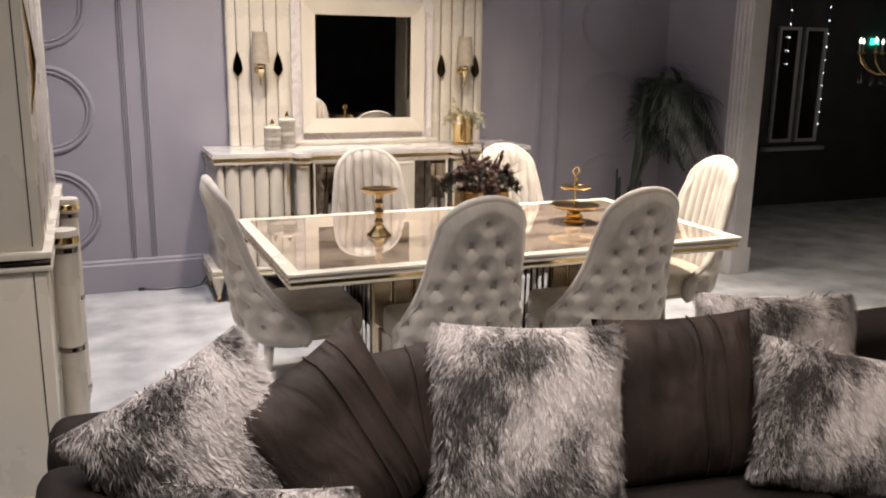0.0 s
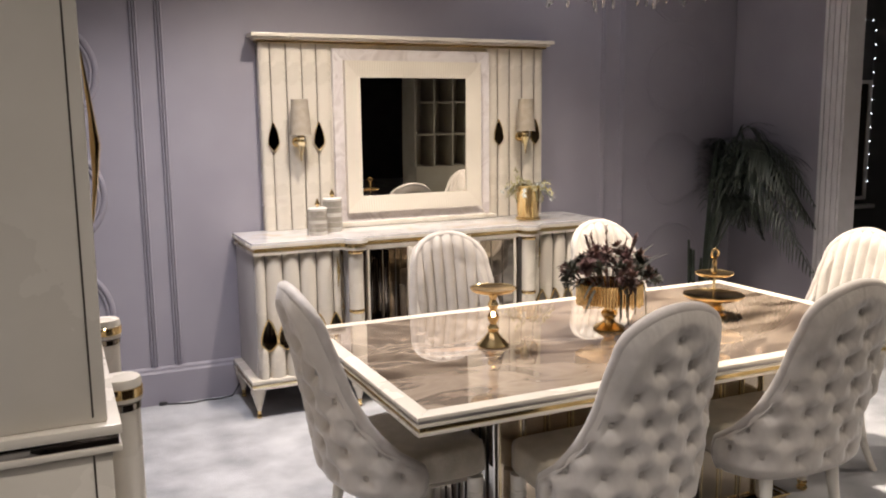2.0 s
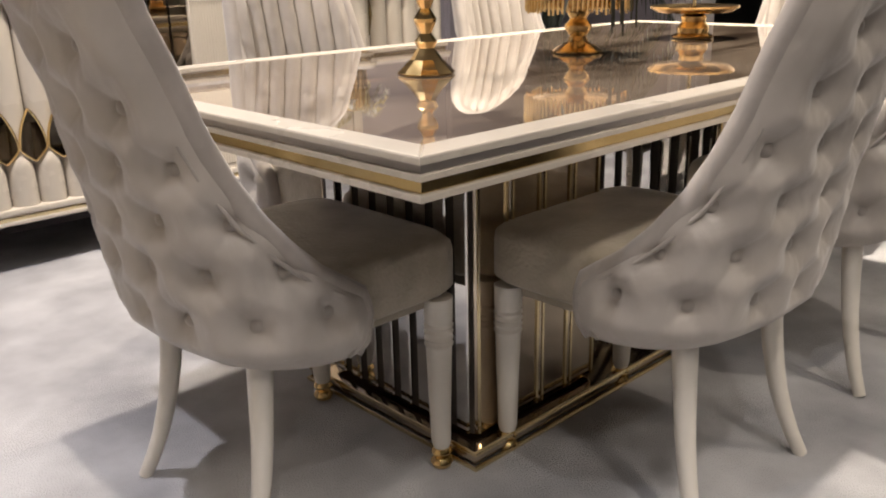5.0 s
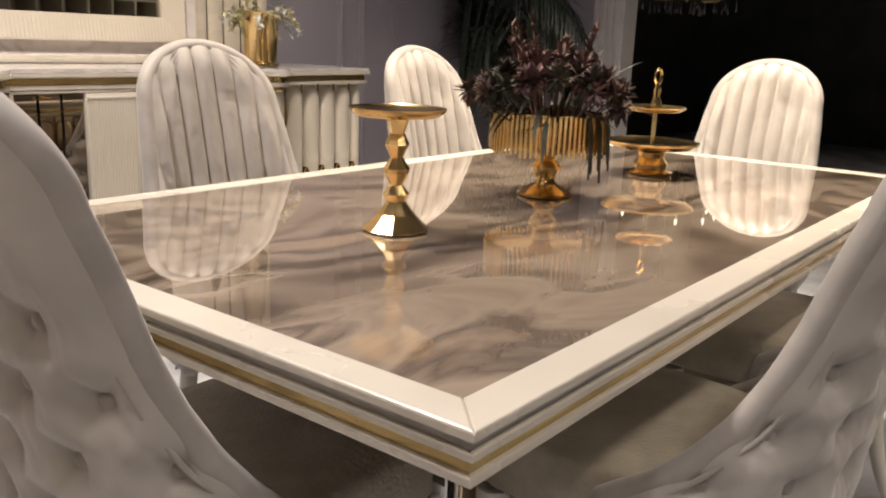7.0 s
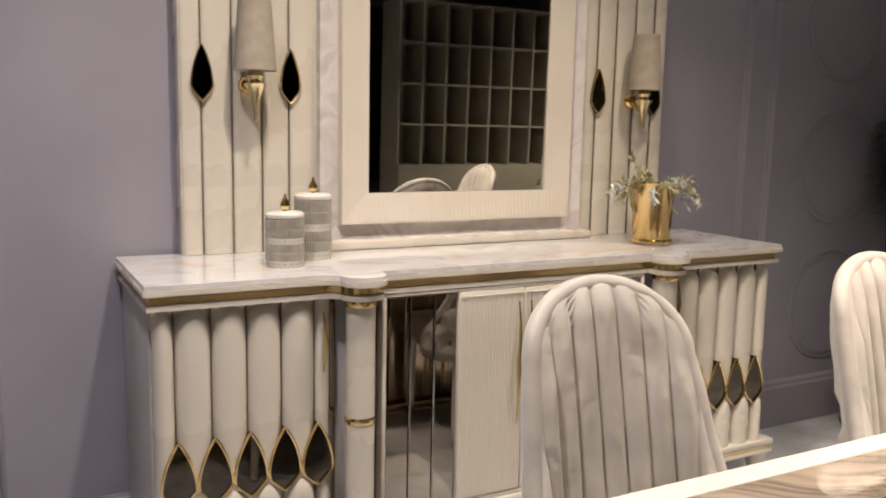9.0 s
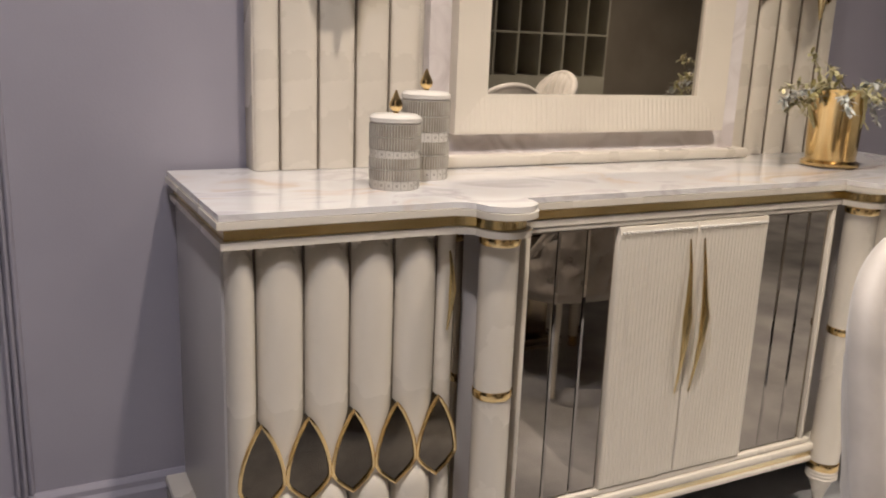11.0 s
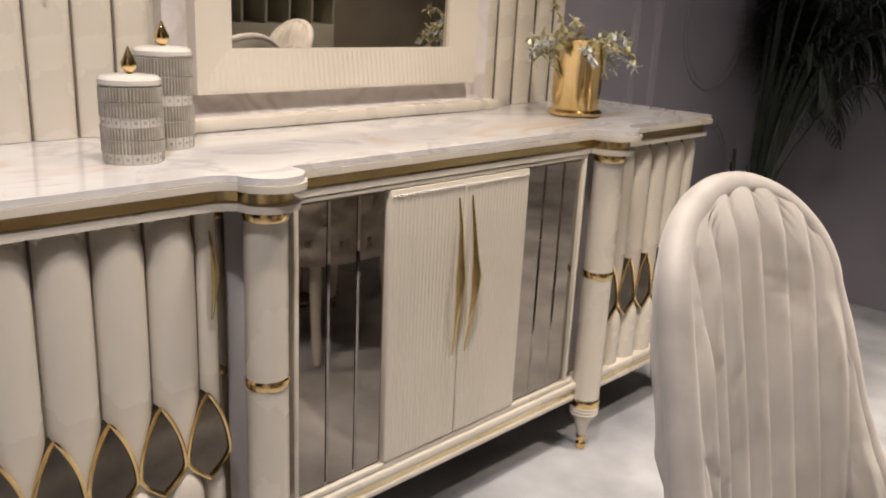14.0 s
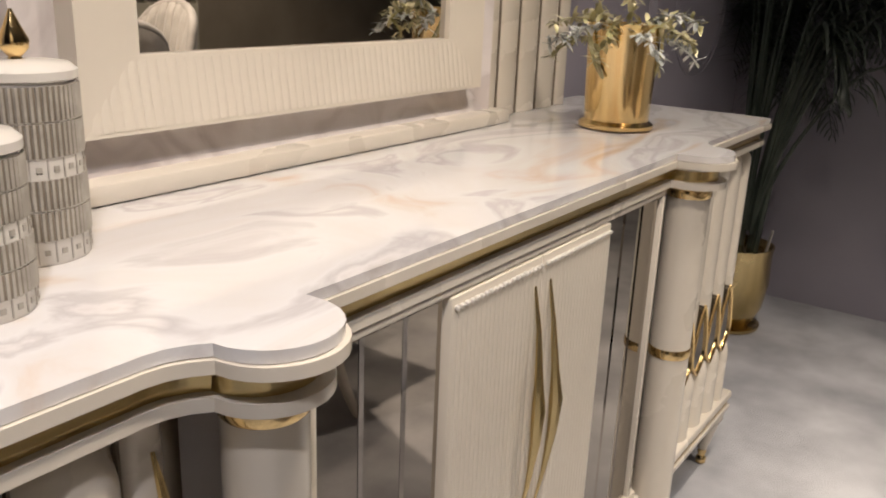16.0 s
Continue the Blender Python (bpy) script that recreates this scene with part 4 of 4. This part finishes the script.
def flower_bowl():
    r = random.Random(11)
    ob = thing("flower_bowl", pose(2.125, 4.07, TZ + 0.001), "gold fringed footed bowl with dark dried flowers on the table", "flower arrangement")
    part("foot", lathe([(0.062, 0), (0.063, 0.005), (0.05, 0.014), (0.026, 0.026), (0.02, 0.04), (0.032, 0.056), (0.034, 0.066), (0.02, 0.082), (0.03, 0.098)], 28), GOLD, ob)
    part("bowl", lathe([(0.03, 0.0985), (0.118, 0.110), (0.126, 0.12), (0.126, 0.19), (0.120, 0.19), (0.118, 0.125), (0.03, 0.115)], 40), GOLD, ob)
    bm = bmesh.new()
    for k in range(70):
        a = 2 * math.pi * k / 70
        tube([(0.130 * math.cos(a), 0.130 * math.sin(a), 0.187), (0.131 * math.cos(a), 0.131 * math.sin(a), 0.108 - r.uniform(0, 0.012))], 0.0035, 5, bm)
    tagged(part("fringe", bm, GOLD, ob, "gold bead fringe"), kind="stuff")
    for k in range(8):
        a = r.uniform(-2.2, 0.3)
        p = [(0.133 * math.cos(a), 0.133 * math.sin(a), 0.19), (0.142 * math.cos(a), 0.142 * math.sin(a), 0.15), (0.145 * math.cos(a), 0.145 * math.sin(a), r.uniform(0.03, 0.09))]
        part("hanging_tendril", tube(p, 0.0025, 5), DRYGREEN, ob)
    for k in range(58):
        a, rad, z = r.uniform(0, 6.283), 0.188 * math.sqrt(r.uniform(0.01, 1)), 0.0
        z = 0.205 + 0.105 * (1 - (rad / 0.20) ** 2) + r.uniform(-0.02, 0.02)
        c = Vector((rad * math.cos(a), rad * math.sin(a), z))
        bm = bmesh.new()
        tube([(c.x * 0.4, c.y * 0.4, 0.15), c], 0.002, 5, bm)
        for j in range(46):
            d = Vector((r.gauss(0, 1), r.gauss(0, 1), r.gauss(0.3, 1))).normalized()
            leaf(bm, c + d * 0.008, d, r.uniform(0.016, 0.036), 0.013, r.uniform(-0.3, 0.5), 0.4, 3)
        part("flower_head", bm, (DRYGREEN, DRYLEAF, DRYPINK)[k % 3], ob)
    for k in range(26):
        a = r.uniform(0, 6.283)
        bm = bmesh.new()
        up = r.uniform(-0.1, 1.4)
        leaf(bm, (0.06 * math.cos(a), 0.06 * math.sin(a), 0.20), (math.cos(a), math.sin(a), up), r.uniform(0.12, 0.21), 0.012, r.uniform(0.2, 1.8), 0.3, 6)
        part("dry_leaf", bm, DRYGREEN, ob)
    for k in range(8):
        a = r.uniform(0, 6.283)
        bm = bmesh.new()
        base = Vector((0.05 * math.cos(a), 0.05 * math.sin(a), 0.22))
        top = base + Vector((0.05 * math.cos(a), 0.05 * math.sin(a), r.uniform(0.12, 0.18)))
        tube([base, top], 0.002, 5, bm)
        for j in range(30):
            q = base.lerp(top, r.uniform(0.4, 1.0))
            leaf(bm, q, (r.uniform(-1, 1), r.uniform(-1, 1), 1.2), 0.022, 0.007, 0.2, 0.3, 2)
        part("plume", bm, DRYLEAF, ob)
    return ob


cake_stand()
tier_stand()
flower_bowl()


# ---- display cabinet beside the aisle ----
cab = thing("display_cabinet", pose(0.058, 0.062, 0), "tall cream lacquered cabinet with rounded columns and a gold belt", "cabinet")
part("lower_body", box(-0.36, 0.150, 3.10, 4.55, 0.17, 0.925, 0.004), CREAM, cab)
part("side_joint", box(0.112, 0.116, 3.098, 3.102, 0.18, 0.92, 0), GAP, cab, smooth=False)
part("side_joint", box(0.116, 0.120, 3.108, 3.112, 1.0, 2.35, 0), GAP, cab, smooth=False)
part("gold_belt", box(-0.365, 0.165, 3.092, 4.558, 0.9405, 0.963, 0.001), SMOKE, cab, "bronze mirrored belt")
part("belt_ledge", box(-0.37, 0.172, 3.085, 4.565, 0.9635, 0.986, 0.004), CREAM, cab)
part("belt_foot", box(-0.37, 0.170, 3.088, 4.562, 0.9255, 0.940, 0.003), CREAM, cab)
part("upper_body", box(-0.36, 0.146, 3.11, 4.54, 0.9865, 2.35, 0.004), CREAM, cab)
part("plinth", box(-0.37, 0.17, 3.09, 4.56, 0.12, 0.1695, 0.003), CREAM, cab)
for y in (3.438, 4.12):
    c = part("column", lathe([(0.042, 0.12), (0.042, 0.925)], 28, 0.194, y), CREAM, cab)
    part("cap", lathe([(0.045, 0.9255), (0.049, 0.93), (0.049, 0.975), (0.046, 0.985), (0.002, 0.986)], 32, 0.194, y), CREAM, c)
    for z in (0.905, 0.545, 0.135):
        part("mirror_ring", lathe([(0.0425, z), (0.0450, z + 0.002), (0.0450, z + 0.018), (0.0425, z + 0.020)], 28, 0.194, y), SMOKE, c, "bronze mirror ring")
    part("gold_ring", lathe([(0.0495, 0.938), (0.0512, 0.94), (0.0512, 0.962), (0.0495, 0.964)], 28, 0.194, y), GOLD, c, "gold ring")
    part("leg", lathe([(0.012, 0.0), (0.018, 0.02), (0.040, 0.119)], 24, 0.194, y), CREAM, cab)
for y in (3.20, 4.45):
    part("leg", lathe([(0.012, 0.0), (0.018, 0.02), (0.04, 0.119)], 20, -0.30, y), CREAM, cab)
part("pull", tube([(0.148, 3.16, 1.75), (0.160, 3.16, 1.62), (0.163, 3.16, 1.56), (0.160, 3.16, 1.50), (0.148, 3.16, 1.40)], [0.002, 0.006, 0.01, 0.006, 0.002], 8), GOLD, cab, "slender gold pull")


# ---- sofa and cushions ----
def cushion_mesh(w, h, d, n=22, pinch=0.12):
    bm = bmesh.new()
    for s in (-1, 1):
        def f(u, v):
            a, b = 2 * u - 1, 2 * v - 1
            x = w / 2 * a * (1 - pinch * 0.5 * (1 - b * b) * abs(a))
            z = h / 2 * b * (1 - pinch * 0.5 * (1 - a * a) * abs(b))
            t = max(0.0, (1 - a ** 4) * (1 - b ** 4)) ** 0.6
            wob = 0.12 * noise.noise((a * 1.7 + w * 9, b * 1.7, s * 3.1 + h * 7))
            return (x, s * d / 2 * t * (1 + wob), z)
        grid(n, n, f, bm)
    bmesh.ops.remove_doubles(bm, verts=bm.verts, dist=0.0015)
    return bm


def fur_strands(w, h, d, count, seed, length=0.038):
    """Short bent hair blades standing on a cushion, joined as one mesh."""
    r = random.Random(seed)
    verts, faces = [], []
    for k in range(count):
        a, b = r.uniform(-1, 1), r.uniform(-1, 1)
        s = -1 if r.random() < 0.72 else 1
        t = max(0.0, (1 - a ** 4) * (1 - b ** 4)) ** 0.6
        p = Vector((w / 2 * a * (1 - 0.06 * (1 - b * b) * abs(a)), s * d / 2 * t, h / 2 * b * (1 - 0.06 * (1 - a * a) * abs(b))))
        nrm = Vector((a ** 3 * 0.9, s * (0.25 + t), b ** 3 * 0.9)).normalized()
        flow = Vector((0.5 * noise.noise(p * 6 + Vector((seed, 0, 0))), 0, -0.65 + 0.5 * noise.noise(p * 5 + Vector((0, seed, 0)))))
        d1 = (nrm * 0.36 + flow * 1.1 + Vector((r.gauss(0, 0.18), r.gauss(0, 0.12), r.gauss(0, 0.18)))).normalized()
        ln = length * r.uniform(0.6, 1.15)
        side = d1.cross(nrm).normalized() * r.uniform(0.0009, 0.0019)
        mid = p + d1 * ln * 0.5 + nrm * ln * 0.12
        tip = p + d1 * ln
        i = len(verts)
        verts += [p - side, p + side, mid + side * 0.8, mid - side * 0.8, tip]
        faces += [(i, i + 1, i + 2, i + 3), (i + 3, i + 2, i + 4)]
    me = bpy.data.meshes.new("fur")
    me.from_pydata([tuple(v) for v in verts], [], faces)
    for poly in me.polygons:
        poly.use_smooth = True
    return me


def fur_cushion(m, w, h, d, seed):
    ob = thing("fur_cushion", m, "grey and white long-pile faux-fur cushion on the sofa", "cushion", "cushions on the sofa")
    part("cover", cushion_mesh(w, h, d), FUR, ob)
    me = fur_strands(w, h, d, 48000, seed)
    me.materials.append(FUR)
    hair = shared("fur", me, ob, Matrix.Identity(4), "long silvery fur pile with dark tips")
    tagged(hair, kind="stuff")
    return ob


def velvet_cushion(m, w, h, d):
    ob = thing("velvet_cushion", m, "dark brown velvet cushion with two stitched pleats on the sofa", "cushion", "cushions on the sofa")
    part("cover", cushion_mesh(w, h, d), BROWN, ob, angle=180)
    for x in (0.04, 0.11):
        pts = []
        for k in range(21):
            b = 2 * k / 20 - 1
            a = 2 * x / w
            t = max(0.0, (1 - a ** 4) * (1 - b ** 4)) ** 0.6
            pts.append((x, -d / 2 * t * 1.04 - 0.002, h / 2 * b * 0.96))
        part("pleat", tube(pts, 0.0028, 6), BROWN, ob, "stitched pleat")
    return ob


sofa = thing("sofa", pose(1.72, 2.03, 0), "dark brown upholstered sofa with rounded arms facing away from the table", "sofa")
part("backrest", box(-1.50, 1.50, 0.22, 0.44, 0.16, 0.735, 0.05, 4), SOFAFABRIC, sofa)
part("seat_base", box(-1.34, 1.34, -0.50, 0.2195, 0.12, 0.30, 0.02, 3), SOFAFABRIC, sofa)
for k in range(3):
    part("seat_cushion", box(-1.32 + 0.882 * k, -1.32 + 0.882 * (k + 1) - 0.006, -0.50, 0.2, 0.301, 0.46, 0.04, 4), SOFAFABRIC, sofa)
for s in (-1, 1):
    part("arm", box(min(s * 1.345, s * 1.52), max(s * 1.345, s * 1.52), -0.50, 0.2185, 0.12, 0.71, 0.05, 4), SOFAFABRIC, sofa)
    for y in (-0.42, 0.34):
        part("foot", lathe([(0.018, 0), (0.028, 0.13)], 16, s * 1.38, y), GAP, sofa)


def leaning(x, y, z, tilt, turn, spin=0):
    return pose(x, y, z, 0, 0, turn) @ pose(0, 0, 0, -tilt, 0, 0) @ pose(0, 0, 0, 0, spin, 0)


fur_cushion(leaning(0.545, 2.12, 0.725, 20, 6, -25), 0.42, 0.42, 0.16, 3)
velvet_cushion(leaning(0.85, 2.11, 0.70, 18, 14, -24), 0.40, 0.47, 0.15)
fur_cushion(leaning(1.335, 2.09, 0.70, 18, -12, 3), 0.50, 0.49, 0.16, 5)
velvet_cushion(leaning(1.84, 2.13, 0.665, 18, -8, 0), 0.50, 0.48, 0.15)
fur_cushion(leaning(2.25, 2.20, 0.68, 14, -6, 4), 0.56, 0.46, 0.14, 7)
fur_cushion(leaning(2.24, 1.93, 0.63, 24, -16, 12), 0.50, 0.38, 0.15, 9)
velvet_cushion(leaning(1.04, 2.20, 0.67, 14, -4, -6), 0.40, 0.44, 0.13)
fur_cushion(leaning(0.62, 1.87, 0.60, 35, 8, 14), 0.40, 0.30, 0.14, 13)


# ---- palm ----
def potted_palm(x, y):
    r = random.Random(23)
    ob = thing("potted_palm", pose(x, y, 0), "dark green areca palm in a round brass pot on the carpet", "plant")
    part("pot", lathe([(0.075, 0), (0.09, 0.008), (0.128, 0.09), (0.142, 0.19), (0.138, 0.30), (0.143, 0.335), (0.134, 0.335), (0.125, 0.31)], 36), BANDGOLD, ob, "round brass pot")
    part("saucer", lathe([(0.115, 0.0), (0.128, 0.004), (0.13, 0.016), (0.118, 0.018), (0.10, 0.008)], 36), BANDGOLD, ob, "brass saucer")
    for k in range(7):
        t = k * 2.399
        x0, y0 = 0.07 * math.cos(t), 0.07 * math.sin(t)
        part("cane", tube([(x0, y0, 0.29), (x0 * 1.15, y0 * 1.15, 0.45), (x0 * 1.4 + 0.01, y0 * 1.4, r.uniform(0.55, 0.72))], [0.013, 0.012, 0.008], 8), PALM, ob, "thick dark cane")
    part("tag", box(-0.022, 0.022, -0.001, 0.001, 0.0, 0.085, 0.0005), CERAMIC, ob, "small white plant tag", at=pose(0.02, -0.11, 0.315, 12, 14, 25))
    part("soil", lathe([(0.125, 0.28), (0.125, 0.30)], 24), GAP, ob)
    for k in range(30):
        a = -0.55 + 1.0 * math.sin(k * 2.399) + r.uniform(-0.2, 0.2)
        reach = r.uniform(0.25, 0.90)
        high = r.uniform(1.15, 1.72)
        pts = []
        for j in range(13):
            t = j / 12
            out = reach * t ** 1.5
            z = 0.38 + (high - 0.38) * math.sin(min(1, t * 1.15) * math.pi / 2) - (0.95 * max(0, t - 0.5) ** 1.5 * (1 + reach))
            pts.append(Vector((0.05 * math.cos(a) + out * math.cos(a), 0.05 * math.sin(a) + out * math.sin(a), z)))
        bm = bmesh.new()
        tube(pts, [0.010 * (1 - 0.8 * j / 12) for j in range(13)], 6, bm)
        for j in range(32):
            t = 0.35 + 0.65 * j / 31
            i = min(11, int(t * 12))
            p = pts[i].lerp(pts[i + 1], t * 12 - i)
            d = (pts[i + 1] - pts[i]).normalized()
            side = d.cross(Vector((0, 0, 1))).normalized()
            for s in (-1, 1):
                ln = 0.30 * math.sin(math.pi * (0.18 + 0.78 * (t - 0.35) / 0.65)) * r.uniform(0.85, 1.1)
                leaf(bm, p, side * s * 0.8 + d * 0.7 + Vector((0, 0, 0.12)), ln, 0.0095, r.uniform(0.7, 2.0), 0.3, 5)
        part("frond", bm, PALM, ob)
    return ob


potted_palm(4.37, 6.06)


# ---- chandelier over the table ----
def chandelier(x, y, z, label, lit=False):
    r = random.Random(8)
    ob = thing("chandelier", pose(x, y, z), label, "chandelier")
    part("stem", lathe([(0.010, 0.05), (0.03, 0.08), (0.045, 0.12), (0.02, 0.16), (0.014, 0.3), (0.03, 0.36), (0.012, 0.42), (0.012, CEILING - z - 0.03), (0.06, CEILING - z - 0.028), (0.06, CEILING - z)], 24), GOLD, ob)
    for k in range(10):
        a = 2 * math.pi * k / 10
        ca, sa = math.cos(a), math.sin(a)
        prof = [(0.03, 0.16), (0.08, 0.10), (0.15, 0.06), (0.24, 0.06), (0.32, 0.10), (0.38, 0.17), (0.40, 0.24)]
        arm = part("arm", tube([(q * ca, q * sa, h) for q, h in prof], 0.006, 8), GOLD, ob)
        part("drip_cup", lathe([(0.006, 0.235), (0.03, 0.25), (0.034, 0.258), (0.01, 0.256)], 16, 0.40 * ca, 0.40 * sa), GOLD, arm)
        part("candle", lathe([(0.009, 0.2565), (0.009, 0.33)], 12, 0.40 * ca, 0.40 * sa), CERAMIC, arm)
        if lit:
            part("flame_bulb", lathe([(0.007, 0.3305), (0.013, 0.345), (0.011, 0.36), (0.002, 0.385)], 10, 0.40 * ca, 0.40 * sa), DIMBULB, arm, "small glowing candle bulb")
        for q, top, size in ((0.385, 0.085, 0.010), (0.28, 0.075, 0.009), (0.15, 0.065, 0.008)):
            z1 = top - r.uniform(0.01, 0.03)
            part("crystal", lathe([(0.0008, z1 + (0.08 if q > 0.35 else 0.0)), (0.001, z1), (0.0025, z1 - 0.02), (0.003, z1 - 0.045), (size, z1 - 0.078), (size * 0.8, z1 - 0.092), (0.002, z1 - 0.096)], 6, q * ca, q * sa), CRYSTAL, arm, "clear faceted crystal drop", smooth=False)
    return ob


chandelier(2.16, 4.05, 2.08, "gold arm chandelier with hanging crystal drops above the table")

# cable on the carpet
cable = thing("power_cable", pose(0, 0, 0), "thin black power cable lying on the carpet by the wall", "cable")
part("cord", tube([(0.63, 6.24, 0.006), (0.70, 6.215, 0.005), (0.78, 6.20, 0.005), (0.86, 6.215, 0.005), (0.93, 6.20, 0.005), (1.0, 6.18, 0.02), (1.06, 6.20, 0.10), (1.075, 6.245, 0.16)], 0.0045, 8), BLACKPLASTIC, cable)
part("plug", box(0.595, 0.64, 6.228, 6.25, 0.001, 0.020, 0.004), BLACKPLASTIC, cable)


# ---- shelving unit across the room, seen in the mirror ----
shelf = thing("shelving_unit", pose(4.5, 0.7, 0), "tall cream open shelving with square compartments over a closed base", "shelf")
part("base", box(0, 1.9, -0.45, 0.02, 0.0, 0.82, 0.004), SHELFPAINT, shelf)
part("back", box(0, 1.9, -0.45, -0.43, 0.8205, 2.5, 0), SHELFPAINT, shelf, smooth=False)
for k in range(8):
    x = 1.9 * k / 7
    part("upright", box(x - 0.012, x + 0.012, -0.428, 0.0, 0.8205, 2.5, 0.002), SHELFPAINT, shelf)
for k in range(1, 5):
    z = 0.82 + 0.42 * k
    for j in range(7):
        part("shelf_board", box(1.9 * j / 7 + 0.0125, 1.9 * (j + 1) / 7 - 0.0125, -0.428, -0.004, z - 0.01, z + 0.01, 0.002), SHELFPAINT, shelf)

# ---- dark neighbouring showroom ----
def framed_panel(x, z0, z1, w):
    ob = thing("wall_mirror", pose(x, 7.58, 0), "tall narrow dark mirror in a pale frame on the dark wall", "mirror", "mirrors on the dark wall")
    part("glass", box(-w / 2, w / 2, -0.012, 0.004, z0, z1, 0), SMOKE, ob, smooth=False)
    part("frame", ring_frame(-w / 2 - 0.03, w / 2 + 0.03, z0 - 0.03, z1 + 0.03, 0.035, -0.03, 0.01, -0.02), PILASTER, ob, smooth=False)
    return ob


framed_panel(7.38, 0.74, 1.91, 0.24)
framed_panel(7.745, 0.74, 1.91, 0.24)
part("ledge", box(7.15, 7.98, 7.50, 7.59, 0.62, 0.66, 0.004), PILASTER, thing("wall_ledge", pose(0, 0, 0), "slim pale ledge under the mirrors on the dark wall", "ledge"))
lights = thing("string_light", pose(0, 7.56, 0), "string of tiny white lights framing a dark display", "string lights")
bm = bmesh.new()
spots = [(7.36, z) for z in np.arange(1.55, 2.5, 0.14)] + [(7.90, z) for z in np.arange(0.9, 2.5, 0.14)] + [(x, 2.54) for x in np.arange(7.40, 7.9, 0.11)]
part("wire", tube([(7.36, 0, 1.5), (7.36, 0, 2.54), (7.90, 0, 2.54), (7.90, 0, 0.85)], 0.004, 6), BLACKPLASTIC, lights)
for x, z in spots:
    made = bmesh.ops.create_icosphere(bm, subdivisions=1, radius=0.0065)["verts"]
    for v in made:
        v.co += Vector((x, -0.01, z))
tagged(part("bulbs", bm, PINLIGHT, lights, "tiny white bulbs"), kind="stuff")
for x, z, w in ((8.64, 1.81, 0.05), (9.0, 2.05, 0.06)):
    sign = thing("exit_sign", pose(x, 7.59, z), "small green glowing exit sign on the dark wall", "sign", "exit signs")
    part("panel", box(-w, w, -0.03, 0.005, -0.035, 0.035, 0.004), GREENSIGN, sign)
chandelier(7.2, 5.95, 1.42, "low-hung gold arm chandelier with lit candle bulbs in the dark showroom", True)
